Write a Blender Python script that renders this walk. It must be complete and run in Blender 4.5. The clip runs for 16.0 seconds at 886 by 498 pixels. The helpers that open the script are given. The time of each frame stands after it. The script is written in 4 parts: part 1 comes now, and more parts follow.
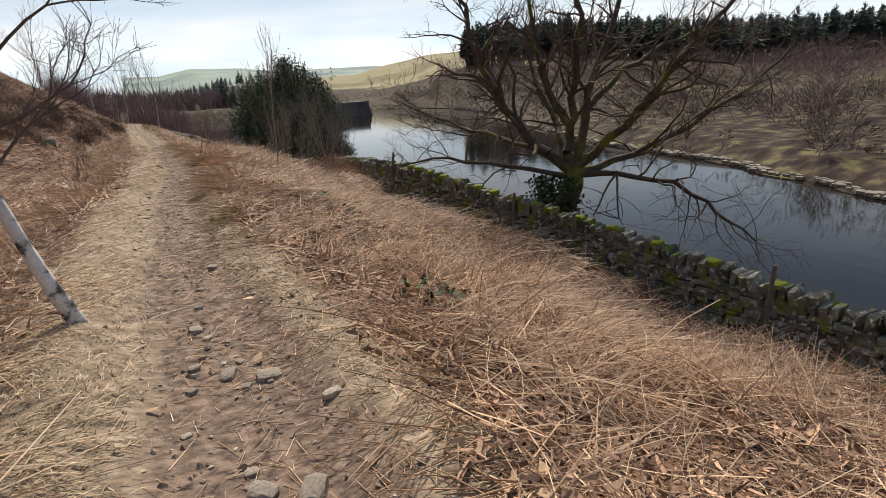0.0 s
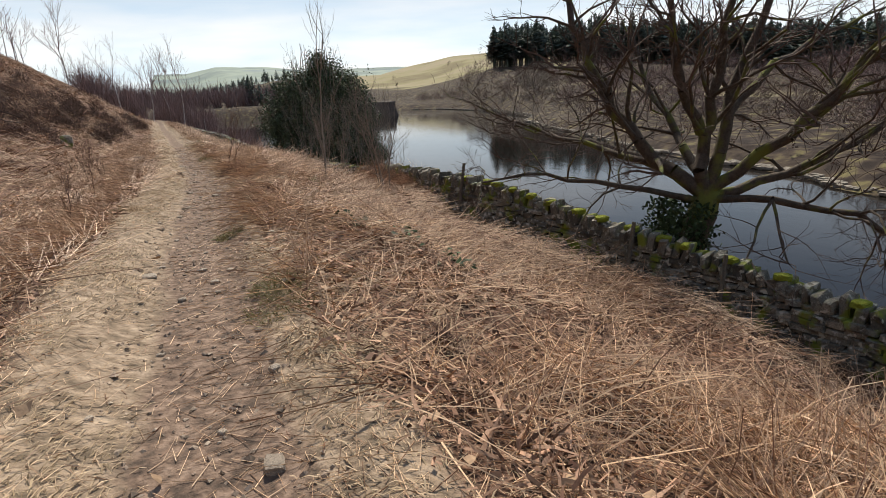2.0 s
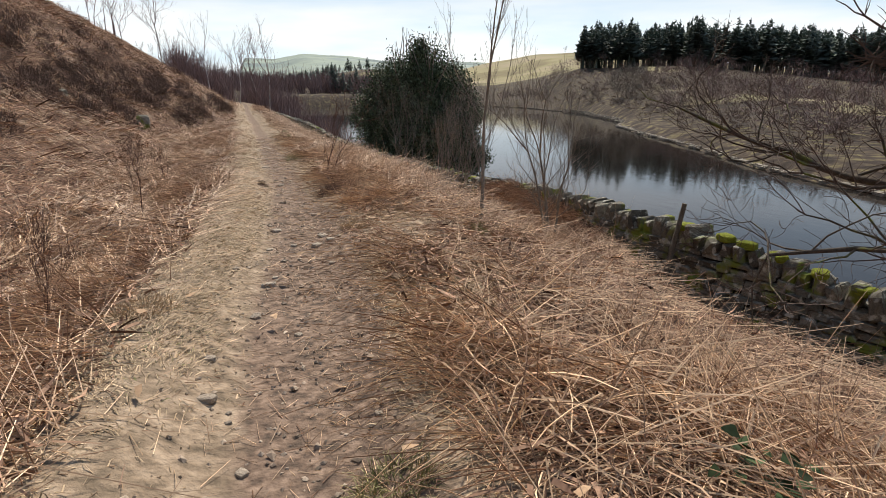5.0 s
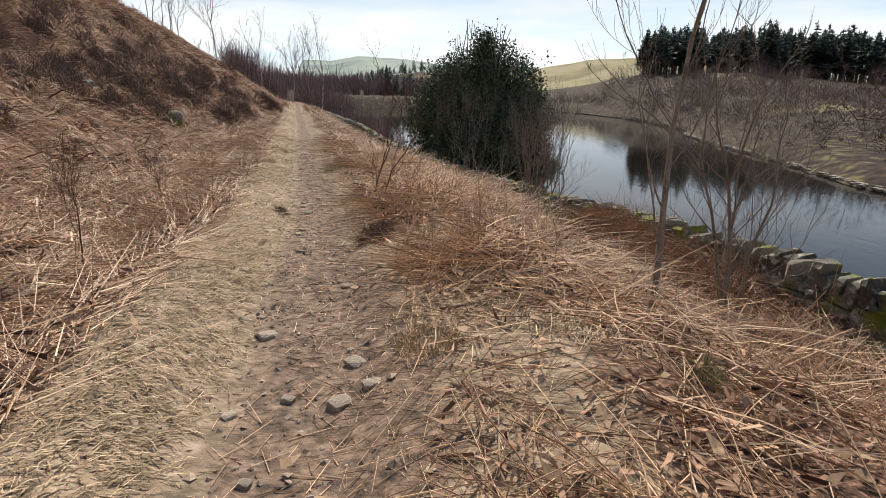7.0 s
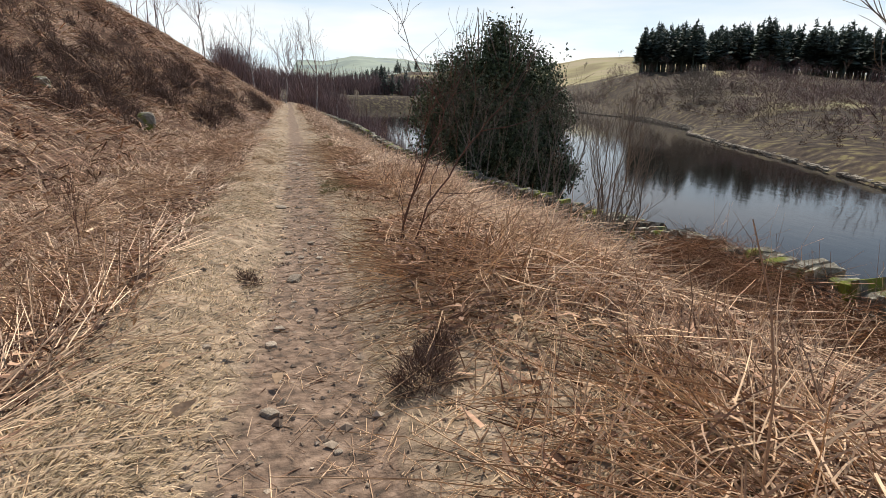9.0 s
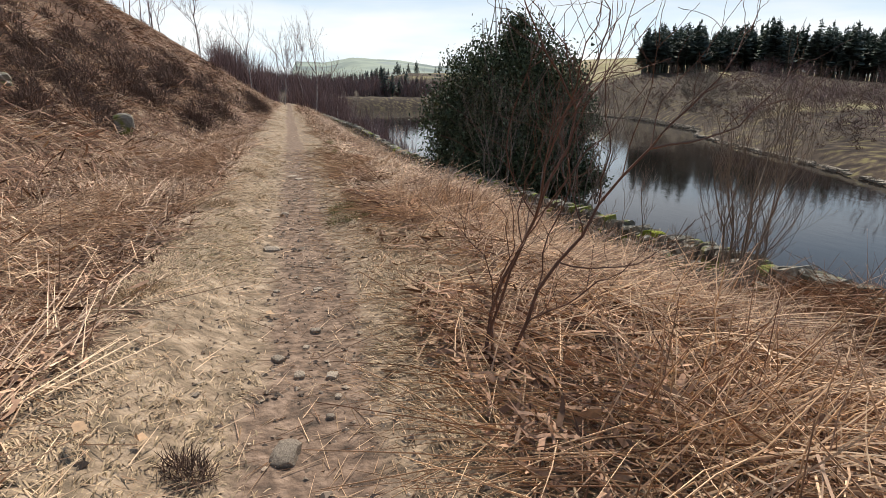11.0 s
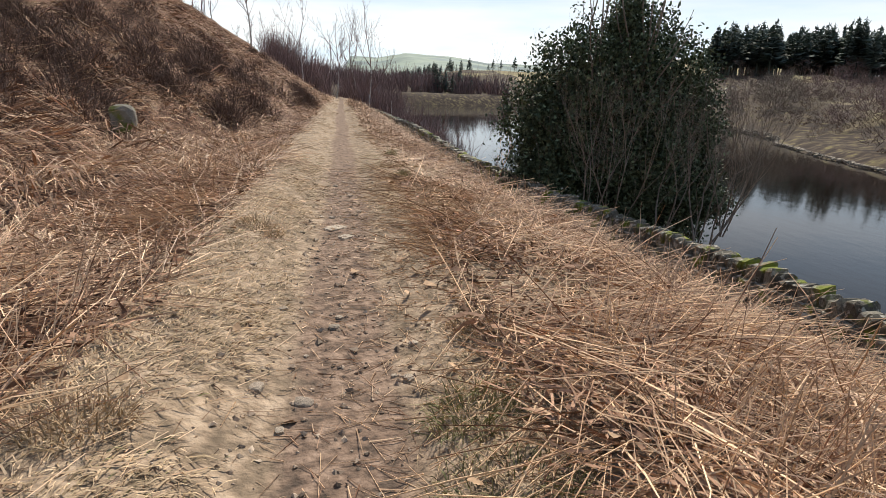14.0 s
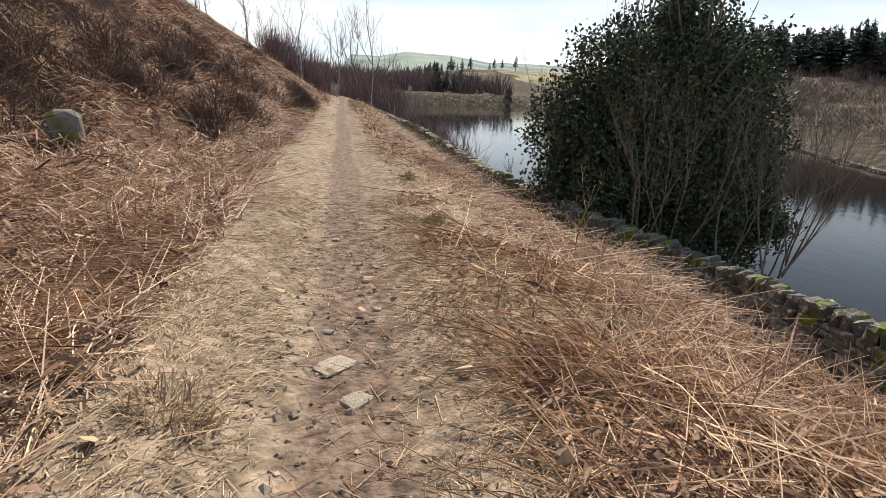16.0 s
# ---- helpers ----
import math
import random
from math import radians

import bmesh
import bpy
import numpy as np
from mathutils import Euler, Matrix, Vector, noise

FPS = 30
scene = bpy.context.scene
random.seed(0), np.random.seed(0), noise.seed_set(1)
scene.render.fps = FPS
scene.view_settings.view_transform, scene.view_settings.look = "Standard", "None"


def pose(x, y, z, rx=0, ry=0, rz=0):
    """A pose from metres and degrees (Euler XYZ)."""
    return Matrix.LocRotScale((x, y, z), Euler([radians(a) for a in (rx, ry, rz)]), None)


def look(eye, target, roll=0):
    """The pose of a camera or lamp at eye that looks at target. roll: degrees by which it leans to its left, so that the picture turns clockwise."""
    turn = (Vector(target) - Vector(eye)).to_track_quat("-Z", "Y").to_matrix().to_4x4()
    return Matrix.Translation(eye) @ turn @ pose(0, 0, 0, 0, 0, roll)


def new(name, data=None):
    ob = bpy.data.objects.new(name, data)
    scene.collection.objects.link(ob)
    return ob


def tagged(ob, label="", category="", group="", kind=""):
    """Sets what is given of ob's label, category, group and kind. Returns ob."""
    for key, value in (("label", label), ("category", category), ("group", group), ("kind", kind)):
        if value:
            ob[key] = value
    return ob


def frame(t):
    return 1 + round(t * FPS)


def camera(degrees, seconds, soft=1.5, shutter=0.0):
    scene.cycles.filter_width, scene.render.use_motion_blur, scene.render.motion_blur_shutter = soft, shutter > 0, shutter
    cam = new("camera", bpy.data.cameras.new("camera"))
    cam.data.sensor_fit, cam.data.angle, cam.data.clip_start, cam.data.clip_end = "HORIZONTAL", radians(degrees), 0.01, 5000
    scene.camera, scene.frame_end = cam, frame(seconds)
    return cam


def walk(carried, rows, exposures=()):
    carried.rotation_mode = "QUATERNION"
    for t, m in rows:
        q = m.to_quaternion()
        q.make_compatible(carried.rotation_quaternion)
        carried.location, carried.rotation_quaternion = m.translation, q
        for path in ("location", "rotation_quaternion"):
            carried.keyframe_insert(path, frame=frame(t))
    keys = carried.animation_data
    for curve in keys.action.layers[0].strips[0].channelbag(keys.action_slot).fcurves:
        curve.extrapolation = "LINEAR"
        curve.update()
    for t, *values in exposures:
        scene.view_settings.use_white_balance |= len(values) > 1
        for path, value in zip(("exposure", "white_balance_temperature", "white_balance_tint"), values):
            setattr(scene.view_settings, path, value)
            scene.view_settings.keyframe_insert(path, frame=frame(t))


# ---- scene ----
cam = camera(76.0, 16.0, soft=0.55)
PATH = [
    (0, (0.002, -0.437, 1.438), (0.832, 1.295, 0.88), -4.0),
    (0.5, (-0.02, 0.46, 1.44), (0.794, 2.2, 0.885), -3.8),
    (1, (-0.034, 1.285, 1.457), (0.771, 3.031, 0.905), -3.4),
    (1.5, (0.038, 2.18, 1.396), (0.829, 3.933, 0.846), -3.2),
    (2, (0.129, 3.057, 1.385), (0.9, 4.819, 0.836), -3.1),
    (2.5, (0.226, 3.983, 1.334), (0.968, 5.757, 0.786), -2.8),
    (3, (0.245, 4.895, 1.327), (0.938, 6.691, 0.783), -2.1),
    (3.5, (0.216, 5.745, 1.319), (0.862, 7.558, 0.776), -1.4),
    (4, (0.118, 6.559, 1.312), (0.723, 8.387, 0.769), -0.8),
    (4.5, (0.112, 7.321, 1.316), (0.686, 9.158, 0.771), -0.4),
    (4.7, (0.06, 7.636, 1.365), (0.633, 9.471, 0.811), -0.1),
    (7, (0.465, 11.781, 1.121), (0.868, 13.662, 0.576), 1.1),
    (7.5, (0.467, 12.589, 1.087), (0.861, 14.473, 0.542), 1.2),
    (8, (0.439, 13.373, 1.046), (0.834, 15.256, 0.5), 1.1),
    (8.5, (0.45, 14.108, 1.003), (0.858, 15.989, 0.457), 1.0),
    (9, (0.48, 14.839, 1.0), (0.898, 16.717, 0.454), 0.8),
    (11.3, (0.396, 17.733, 0.88), (0.817, 19.612, 0.339), 0.8),
    (11.5, (0.366, 18.047, 0.873), (0.787, 19.923, 0.323), 0.9),
    (12, (0.35, 18.851, 0.809), (0.756, 20.73, 0.258), 1.0),
    (12.5, (0.333, 19.707, 0.772), (0.696, 21.596, 0.221), 1.3),
    (13, (0.316, 20.546, 0.779), (0.63, 22.443, 0.226), 1.8),
    (13.5, (0.313, 21.359, 0.769), (0.594, 23.26, 0.216), 2.1),
    (14, (0.293, 22.125, 0.764), (0.562, 24.028, 0.21), 2.2),
    (14.5, (0.28, 22.867, 0.761), (0.545, 24.77, 0.207), 2.3),
    (15, (0.248, 23.579, 0.769), (0.514, 25.482, 0.214), 2.4),
    (15.5, (0.211, 24.275, 0.774), (0.479, 26.177, 0.219), 2.5),
    (16, (0.145, 24.935, 0.798), (0.417, 26.836, 0.241), 2.6),
]
walk(cam, [(t, look(eye, target, roll)) for t, eye, target, roll in PATH], [(0, 0.22), (5, 0.28), (12, 0.32), (16, 0.42)])

# ---- light ----
SUN_ELEVATION, SUN_AZIMUTH = 44, 18
world = bpy.data.worlds.new("sky")
scene.world = world
world.use_nodes = True
wn, wl = world.node_tree.nodes, world.node_tree.links
wn.clear()
w_out = wn.new("ShaderNodeOutputWorld")
w_sky = wn.new("ShaderNodeTexSky")
w_sky.sky_type, w_sky.sun_disc = "NISHITA", False
w_sky.sun_elevation, w_sky.sun_rotation = radians(SUN_ELEVATION), radians(SUN_AZIMUTH)
w_blue = wn.new("ShaderNodeBackground")
w_blue.inputs[1].default_value = 0.13
wl.new(w_sky.outputs[0], w_blue.inputs[0])
w_cloud = wn.new("ShaderNodeBackground")
w_cloud.inputs[1].default_value = 0.9
w_co = wn.new("ShaderNodeTexCoord")
w_map = wn.new("ShaderNodeMapping")
w_map.inputs["Scale"].default_value = (1.6, 1.6, 9.0)
w_noise = wn.new("ShaderNodeTexNoise")
w_noise.inputs["Scale"].default_value, w_noise.inputs["Detail"].default_value = 1.7, 5
w_ramp = wn.new("ShaderNodeValToRGB")
w_ramp.color_ramp.elements[0].position, w_ramp.color_ramp.elements[1].position = 0.36, 0.6
w_ramp.color_ramp.elements[0].color, w_ramp.color_ramp.elements[1].color = (0.68, 0.82, 0.95, 1), (0.98, 0.99, 1.0, 1)
w_mix = wn.new("ShaderNodeMixShader")
w_mix.inputs[0].default_value = 0.86
wl.new(w_co.outputs["Generated"], w_map.inputs[0])
wl.new(w_map.outputs[0], w_noise.inputs["Vector"])
wl.new(w_noise.outputs[0], w_ramp.inputs[0])
w_sep = wn.new("ShaderNodeSeparateXYZ")
w_high = wn.new("ShaderNodeValToRGB")
w_high.color_ramp.elements[0].position, w_high.color_ramp.elements[1].position = 0.07, 0.32
w_high.color_ramp.elements[0].color, w_high.color_ramp.elements[1].color = (1, 1, 1, 1), (0.24, 0.3, 0.4, 1)
w_mul = wn.new("ShaderNodeMix")
w_mul.data_type, w_mul.blend_type = "RGBA", "MULTIPLY"
w_mul.inputs[0].default_value = 1
wl.new(w_co.outputs["Generated"], w_sep.inputs[0])
wl.new(w_sep.outputs["Z"], w_high.inputs[0])
wl.new(w_ramp.outputs[0], w_mul.inputs[6])
wl.new(w_high.outputs[0], w_mul.inputs[7])
wl.new(w_mul.outputs[2], w_cloud.inputs[0])
wl.new(w_blue.outputs[0], w_mix.inputs[1])
wl.new(w_cloud.outputs[0], w_mix.inputs[2])
wl.new(w_mix.outputs[0], w_out.inputs[0])
sun = new("sun", bpy.data.lights.new("sun", "SUN"))
sun.data.energy, sun.data.angle, sun.data.color = 5.0, radians(4), (1.0, 0.9, 0.77)
sun.rotation_euler = Euler((radians(90 - SUN_ELEVATION), 0, radians(180 - SUN_AZIMUTH)))

# ---- materials ----
def mat(name, colour, rough=0.85, dark=0.6, light=1.25, scale=8.0, fine=60.0, bump=0.3, spread=0.0, island=False, spec=0.3, other=None):
    """A rough natural surface: colour varied at two scales, with relief; spread varies it from piece to piece."""
    m = bpy.data.materials.new(name)
    m.use_nodes = True
    n, l = m.node_tree.nodes, m.node_tree.links
    b = n["Principled BSDF"]
    b.inputs["Roughness"].default_value = rough
    b.inputs["Specular IOR Level"].default_value = spec
    co = n.new("ShaderNodeTexCoord")
    big, small = n.new("ShaderNodeTexNoise"), n.new("ShaderNodeTexNoise")
    big.inputs["Scale"].default_value, big.inputs["Detail"].default_value = scale, 4
    small.inputs["Scale"].default_value, small.inputs["Detail"].default_value = fine, 3
    mix = n.new("ShaderNodeMath")
    mix.operation = "ADD"
    l.new(co.outputs["Object"], big.inputs["Vector"])
    l.new(co.outputs["Object"], small.inputs["Vector"])
    l.new(big.outputs[0], mix.inputs[0])
    l.new(small.outputs[0], mix.inputs[1])
    ramp = n.new("ShaderNodeMapRange")
    ramp.inputs["From Min"].default_value, ramp.inputs["From Max"].default_value = 0.65, 1.35
    ramp.inputs["To Min"].default_value, ramp.inputs["To Max"].default_value = dark, light
    l.new(mix.outputs[0], ramp.inputs["Value"])
    value = ramp.outputs[0]
    if spread:
        geo = n.new("ShaderNodeNewGeometry" if island else "ShaderNodeObjectInfo")
        r2 = n.new("ShaderNodeMapRange")
        r2.inputs["To Min"].default_value, r2.inputs["To Max"].default_value = 1 - spread, 1 + spread
        l.new(geo.outputs["Random Per Island" if island else "Random"], r2.inputs["Value"])
        mul = n.new("ShaderNodeMath")
        mul.operation = "MULTIPLY"
        l.new(value, mul.inputs[0])
        l.new(r2.outputs[0], mul.inputs[1])
        value = mul.outputs[0]
    vec = n.new("ShaderNodeVectorMath")
    vec.operation = "SCALE"
    vec.inputs[0].default_value = colour
    l.new(value, vec.inputs["Scale"])
    if other:
        two = n.new("ShaderNodeMix")
        two.data_type = "RGBA"
        two.inputs[6].default_value, two.inputs[7].default_value = (*colour, 1), (*other, 1)
        wild = n.new("ShaderNodeTexWhiteNoise")
        wild.noise_dimensions = "1D"
        l.new(geo.outputs["Random Per Island"], wild.inputs["W"])
        l.new(wild.outputs["Value"], two.inputs[0])
        l.new(two.outputs[2], vec.inputs[0])
    l.new(vec.outputs[0], b.inputs["Base Color"])
    if bump:
        bp = n.new("ShaderNodeBump")
        bp.inputs["Strength"].default_value, bp.inputs["Distance"].default_value = bump, 0.02
        l.new(mix.outputs[0], bp.inputs["Height"])
        l.new(bp.outputs[0], b.inputs["Normal"])
    return m


def patched(m, colour, scale, low, high):
    """Adds patches of a second colour, such as moss or lichen, to a material of mat()."""
    n, l = m.node_tree.nodes, m.node_tree.links
    b = n["Principled BSDF"]
    was = b.inputs["Base Color"].links[0].from_socket
    co = n.new("ShaderNodeNewGeometry")
    noise_node = n.new("ShaderNodeTexNoise")
    noise_node.inputs["Scale"].default_value, noise_node.inputs["Detail"].default_value = scale, 5
    ramp = n.new("ShaderNodeMapRange")
    ramp.inputs["From Min"].default_value, ramp.inputs["From Max"].default_value = low, high
    mix = n.new("ShaderNodeMix")
    mix.data_type = "RGBA"
    l.new(co.outputs["Position"], noise_node.inputs["Vector"])
    l.new(noise_node.outputs[0], ramp.inputs["Value"])
    l.new(ramp.outputs[0], mix.inputs[0])
    l.new(was, mix.inputs[6])
    mix.inputs[7].default_value = (*colour, 1)
    l.new(mix.outputs[2], b.inputs["Base Color"])
    return m


M_STALK = mat("dead_bracken_stalk", (0.8, 0.57, 0.36), 0.6, 0.8, 1.2, 3, 40, 0.1, 0.35, True, 0.4, (0.17, 0.08, 0.043))
M_LITTER = mat("bracken_litter", (0.5, 0.315, 0.21), 0.9, 0.6, 1.3, 3, 50, 0.1, 0.4, True, 0.2, (0.085, 0.045, 0.03))
M_STRAW = mat("dry_grass", (0.6, 0.445, 0.29), 0.7, 0.75, 1.2, 2, 30, 0.0, 0.3, True, 0.3, (0.3, 0.225, 0.13))
M_GREEN = mat("green_grass", (0.17, 0.18, 0.07), 0.7, 0.7, 1.2, 2, 30, 0.0, 0.4, True, 0.3, (0.33, 0.28, 0.14))
M_STONE = patched(patched(mat("gritstone", (0.16, 0.148, 0.118), 0.92, 0.4, 1.5, 7, 45, 0.6, 0.5), (0.42, 0.41, 0.35), 9, 0.55, 0.63), (0.17, 0.2, 0.028), 2.6, 0.54, 0.64)
M_STONE_JOINED = patched(patched(mat("gritstone_rubble", (0.16, 0.148, 0.118), 0.92, 0.4, 1.5, 7, 45, 0.6, 0.5, True), (0.42, 0.41, 0.35), 9, 0.55, 0.63), (0.17, 0.2, 0.028), 2.6, 0.54, 0.64)
# near black: shade in the gaps between wall stones, put into the colour
M_CORE_SHADED = mat("wall_core_shaded", (0.03, 0.028, 0.022), 0.95)
M_ROCK = mat("path_stone", (0.37, 0.31, 0.245), 0.9, 0.6, 1.3, 12, 80, 0.5, 0.3)
M_GRIT = mat("grit", (0.42, 0.34, 0.26), 0.9, 0.6, 1.3, 12, 80, 0.0, 0.4, True, 0.2, (0.22, 0.165, 0.125))
M_BARK = patched(mat("oak_bark", (0.085, 0.068, 0.052), 0.92, 0.5, 1.5, 14, 90, 0.8), (0.15, 0.165, 0.035), 1.8, 0.54, 0.66)
M_TWIG = mat("dark_twig", (0.1, 0.072, 0.058), 0.85, 0.7, 1.3, 10, 60, 0.2)
M_GREY = mat("grey_sapling_bark", (0.22, 0.19, 0.155), 0.8, 0.5, 1.5, 10, 70, 0.3)
M_RED = mat("reddish_twig", (0.13, 0.075, 0.055), 0.75, 0.7, 1.3, 10, 60, 0.2)
M_BIRCH = patched(mat("birch_bark", (0.6, 0.56, 0.52), 0.7, 0.75, 1.1, 9, 40, 0.3), (0.06, 0.05, 0.045), 9, 0.5, 0.6)
M_LEAF = mat("holly_leaf", (0.135, 0.18, 0.105), 0.6, 0.6, 1.4, 3, 20, 0.0, 0.5, True, 0.2, (0.03, 0.048, 0.026))
M_IVY = mat("ivy_leaf", (0.045, 0.07, 0.03), 0.7, 0.6, 1.4, 3, 20, 0.0, 0.5, True, 0.12)
M_OLDLEAF = mat("fallen_oak_leaf", (0.42, 0.28, 0.17), 0.8, 0.7, 1.2, 8, 50, 0.1, 0.35, True)
M_HEATH = mat("heather_twig", (0.21, 0.145, 0.112), 0.9, 0.6, 1.4, 4, 40, 0.1, 0.35, True, 0.2, (0.085, 0.055, 0.045))
M_PINE = mat("pine_needles", (0.085, 0.118, 0.098), 0.85, 0.5, 1.5, 0.6, 5, 0.0, 0.5, True)
M_PALEROCK = patched(mat("pale_gritstone", (0.2, 0.185, 0.155), 0.9, 0.5, 1.4, 5, 40, 0.5), (0.13, 0.14, 0.03), 2.5, 0.5, 0.6)
M_WOOD = mat("bare_birch_wood", (0.23, 0.165, 0.155), 0.9, 0.6, 1.3, 0.5, 5, 0.0, 0.35, True)
M_SCRUB = mat("bare_scrub", (0.23, 0.178, 0.146), 0.9, 0.6, 1.3, 0.5, 5, 0.0, 0.4, True, 0.2, (0.11, 0.083, 0.07))
M_POST = mat("weathered_post", (0.13, 0.115, 0.09), 0.9, 0.5, 1.4, 12, 80, 0.5)
M_MOSS = mat("moss", (0.24, 0.27, 0.025), 0.95, 0.6, 1.4, 12, 90, 0.8)
M_DAMSTONE = mat("dam_masonry", (0.11, 0.1, 0.095), 0.9, 0.6, 1.4, 0.4, 3, 0.3)
M_PALE = mat("pale_shore_stone", (0.24, 0.215, 0.175), 0.9, 0.6, 1.4, 0.5, 4, 0.3)

# ground: dirt, verge grass, bracken litter, moor, field and shore by zone
M_GROUND = bpy.data.materials.new("moorland_ground")
M_GROUND.use_nodes = True
gn, gl = M_GROUND.node_tree.nodes, M_GROUND.node_tree.links
g_b = gn["Principled BSDF"]
g_b.inputs["Roughness"].default_value = 0.95
g_b.inputs["Specular IOR Level"].default_value = 0.15
g_co = gn.new("ShaderNodeNewGeometry")


def g_noise(scale, detail=5):
    node = gn.new("ShaderNodeTexNoise")
    node.inputs["Scale"].default_value, node.inputs["Detail"].default_value = scale, detail
    gl.new(g_co.outputs["Position"], node.inputs["Vector"])
    return node.outputs[0]


def g_ramp(fac, stops):
    node = gn.new("ShaderNodeValToRGB")
    el = node.color_ramp.elements
    while len(el) < len(stops):
        el.new(0.5)
    for e, (p, c) in zip(el, stops):
        e.position, e.color = p, (*c, 1)
    gl.new(fac, node.inputs[0])
    return node.outputs[0]


def g_mix(fac, a, b):
    node = gn.new("ShaderNodeMix")
    node.data_type = "RGBA"
    gl.new(fac, node.inputs[0])
    gl.new(a, node.inputs[6])
    gl.new(b, node.inputs[7])
    return node.outputs[2]


def g_edge(mask, wobble, hard=0.25):
    """A mask whose edge is broken up by noise."""
    add = gn.new("ShaderNodeMath")
    add.operation = "ADD"
    gl.new(mask, add.inputs[0])
    gl.new(wobble, add.inputs[1])
    mr = gn.new("ShaderNodeMapRange")
    mr.inputs["From Min"].default_value, mr.inputs["From Max"].default_value = 1 - hard, 1 + hard
    gl.new(add.outputs[0], mr.inputs["Value"])
    return mr.outputs[0]


def g_attr(name):
    node = gn.new("ShaderNodeAttribute")
    node.attribute_name = name
    return node.outputs["Fac"]


n_mid, n_fine, n_big = g_noise(3.0), g_noise(28.0), g_noise(0.05)
c_litter = g_ramp(n_fine, [(0.36, (0.028, 0.015, 0.01)), (0.5, (0.115, 0.063, 0.041)), (0.64, (0.32, 0.195, 0.13))])
c_dirt = g_ramp(g_noise(14.0, 8), [(0.32, (0.085, 0.064, 0.05)), (0.5, (0.185, 0.129, 0.095)), (0.68, (0.295, 0.214, 0.16))])
c_verge = g_ramp(g_noise(9.0, 8), [(0.32, (0.14, 0.108, 0.076)), (0.5, (0.272, 0.206, 0.144)), (0.68, (0.425, 0.333, 0.242))])
c_moor = g_ramp(g_noise(0.7, 9), [(0.38, (0.02, 0.014, 0.011)), (0.48, (0.042, 0.03, 0.023)), (0.56, (0.07, 0.052, 0.036)), (0.66, (0.15, 0.13, 0.06))])
c_field = g_ramp(g_noise(0.03, 6), [(0.35, (0.17, 0.14, 0.075)), (0.5, (0.26, 0.235, 0.12)), (0.65, (0.3, 0.255, 0.165))])
# far hills: pale blue-green of distance haze put into the ground colour
c_far_hazed = g_ramp(g_noise(0.006, 6), [(0.4, (0.17, 0.22, 0.22)), (0.55, (0.3, 0.36, 0.3)), (0.7, (0.22, 0.27, 0.29))])
c = g_mix(g_edge(g_attr("verge"), n_mid), c_litter, c_verge)
c = g_mix(g_edge(g_attr("dirt"), n_mid), c, c_dirt)
c = g_mix(g_edge(g_attr("moor"), n_big), c, c_moor)
c = g_mix(g_edge(g_attr("field"), n_big, 0.1), c, c_field)
c = g_mix(g_edge(g_attr("far"), n_big), c, c_far_hazed)
gl.new(c, g_b.inputs["Base Color"])
g_bump = gn.new("ShaderNodeBump")
g_bump.inputs["Strength"].default_value, g_bump.inputs["Distance"].default_value = 0.8, 0.03
gl.new(g_noise(22.0, 9), g_bump.inputs["Height"])
gl.new(g_bump.outputs[0], g_b.inputs["Normal"])

M_WATER = bpy.data.materials.new("dark_peaty_water")
M_WATER.use_nodes = True
n, l = M_WATER.node_tree.nodes, M_WATER.node_tree.links
b = n["Principled BSDF"]
b.inputs["Base Color"].default_value = (0.012, 0.010, 0.008, 1)
b.inputs["Roughness"].default_value = 0.06
b.inputs["IOR"].default_value = 1.33
b.inputs["Specular IOR Level"].default_value = 0.3
geo = n.new("ShaderNodeNewGeometry")
mp = n.new("ShaderNodeMapping")
mp.inputs["Scale"].default_value = (1.0, 0.45, 1.0)
wav = n.new("ShaderNodeTexNoise")
wav.inputs["Scale"].default_value, wav.inputs["Detail"].default_value = 1.3, 4
bp = n.new("ShaderNodeBump")
bp.inputs["Strength"].default_value, bp.inputs["Distance"].default_value = 0.25, 0.03
l.new(geo.outputs["Position"], mp.inputs[0])
l.new(mp.outputs[0], wav.inputs["Vector"])
l.new(wav.outputs[0], bp.inputs["Height"])
l.new(bp.outputs[0], b.inputs["Normal"])

# ---- the lie of the land ----
WATER = -6.5
rng = np.random.default_rng(7)


def curve_of(*pairs):
    xs, ys = zip(*pairs)
    return lambda v: np.interp(v, xs, ys)


def smooth(u, a, b):
    s = np.clip((u - a) / (b - a), 0, 1)
    return s * s * (3 - 2 * s)


path_x = curve_of((-30, 0.6), (-3, 0.2), (2, 0.1), (6, 0.0), (9, 0.05), (13, 0.2), (18, 0.35), (22, 0.25), (27.5, 0.03), (35, -0.25), (50, -0.9), (85, -2.3), (140, -6))
path_z = curve_of((-30, 0.3), (0, 0.06), (3.6, 0.0), (8.5, -0.06), (13, -0.2), (17, -0.33), (21.6, -0.5), (27.5, -0.53), (35, -0.62), (60, -0.85), (85, -0.95), (140, -2.0))
wall_x = curve_of((-30, 11.0), (0, 9.3), (5, 9.1), (9, 8.5), (12, 7.4), (14.5, 6.45), (17, 6.05), (20, 6.1), (24, 6.6), (28, 7.2), (31, 7.2), (33.2, 6.9), (35.5, 6.4), (40, 5.4), (46, 4.6), (55, 4.1), (65, 3.6), (78, 2.4), (95, 0.8), (140, -2))
wall_top = curve_of((-30, -3.0), (0, -2.5), (5, -2.25), (9, -1.78), (12, -1.25), (14.5, -0.78), (17, -0.74), (20, -0.95), (24, -1.42), (28, -1.95), (31, -2.08), (35, -2.18), (40, -2.1), (60, -2.0), (95, -2.2), (140, -3))
WALL_H = 1.2
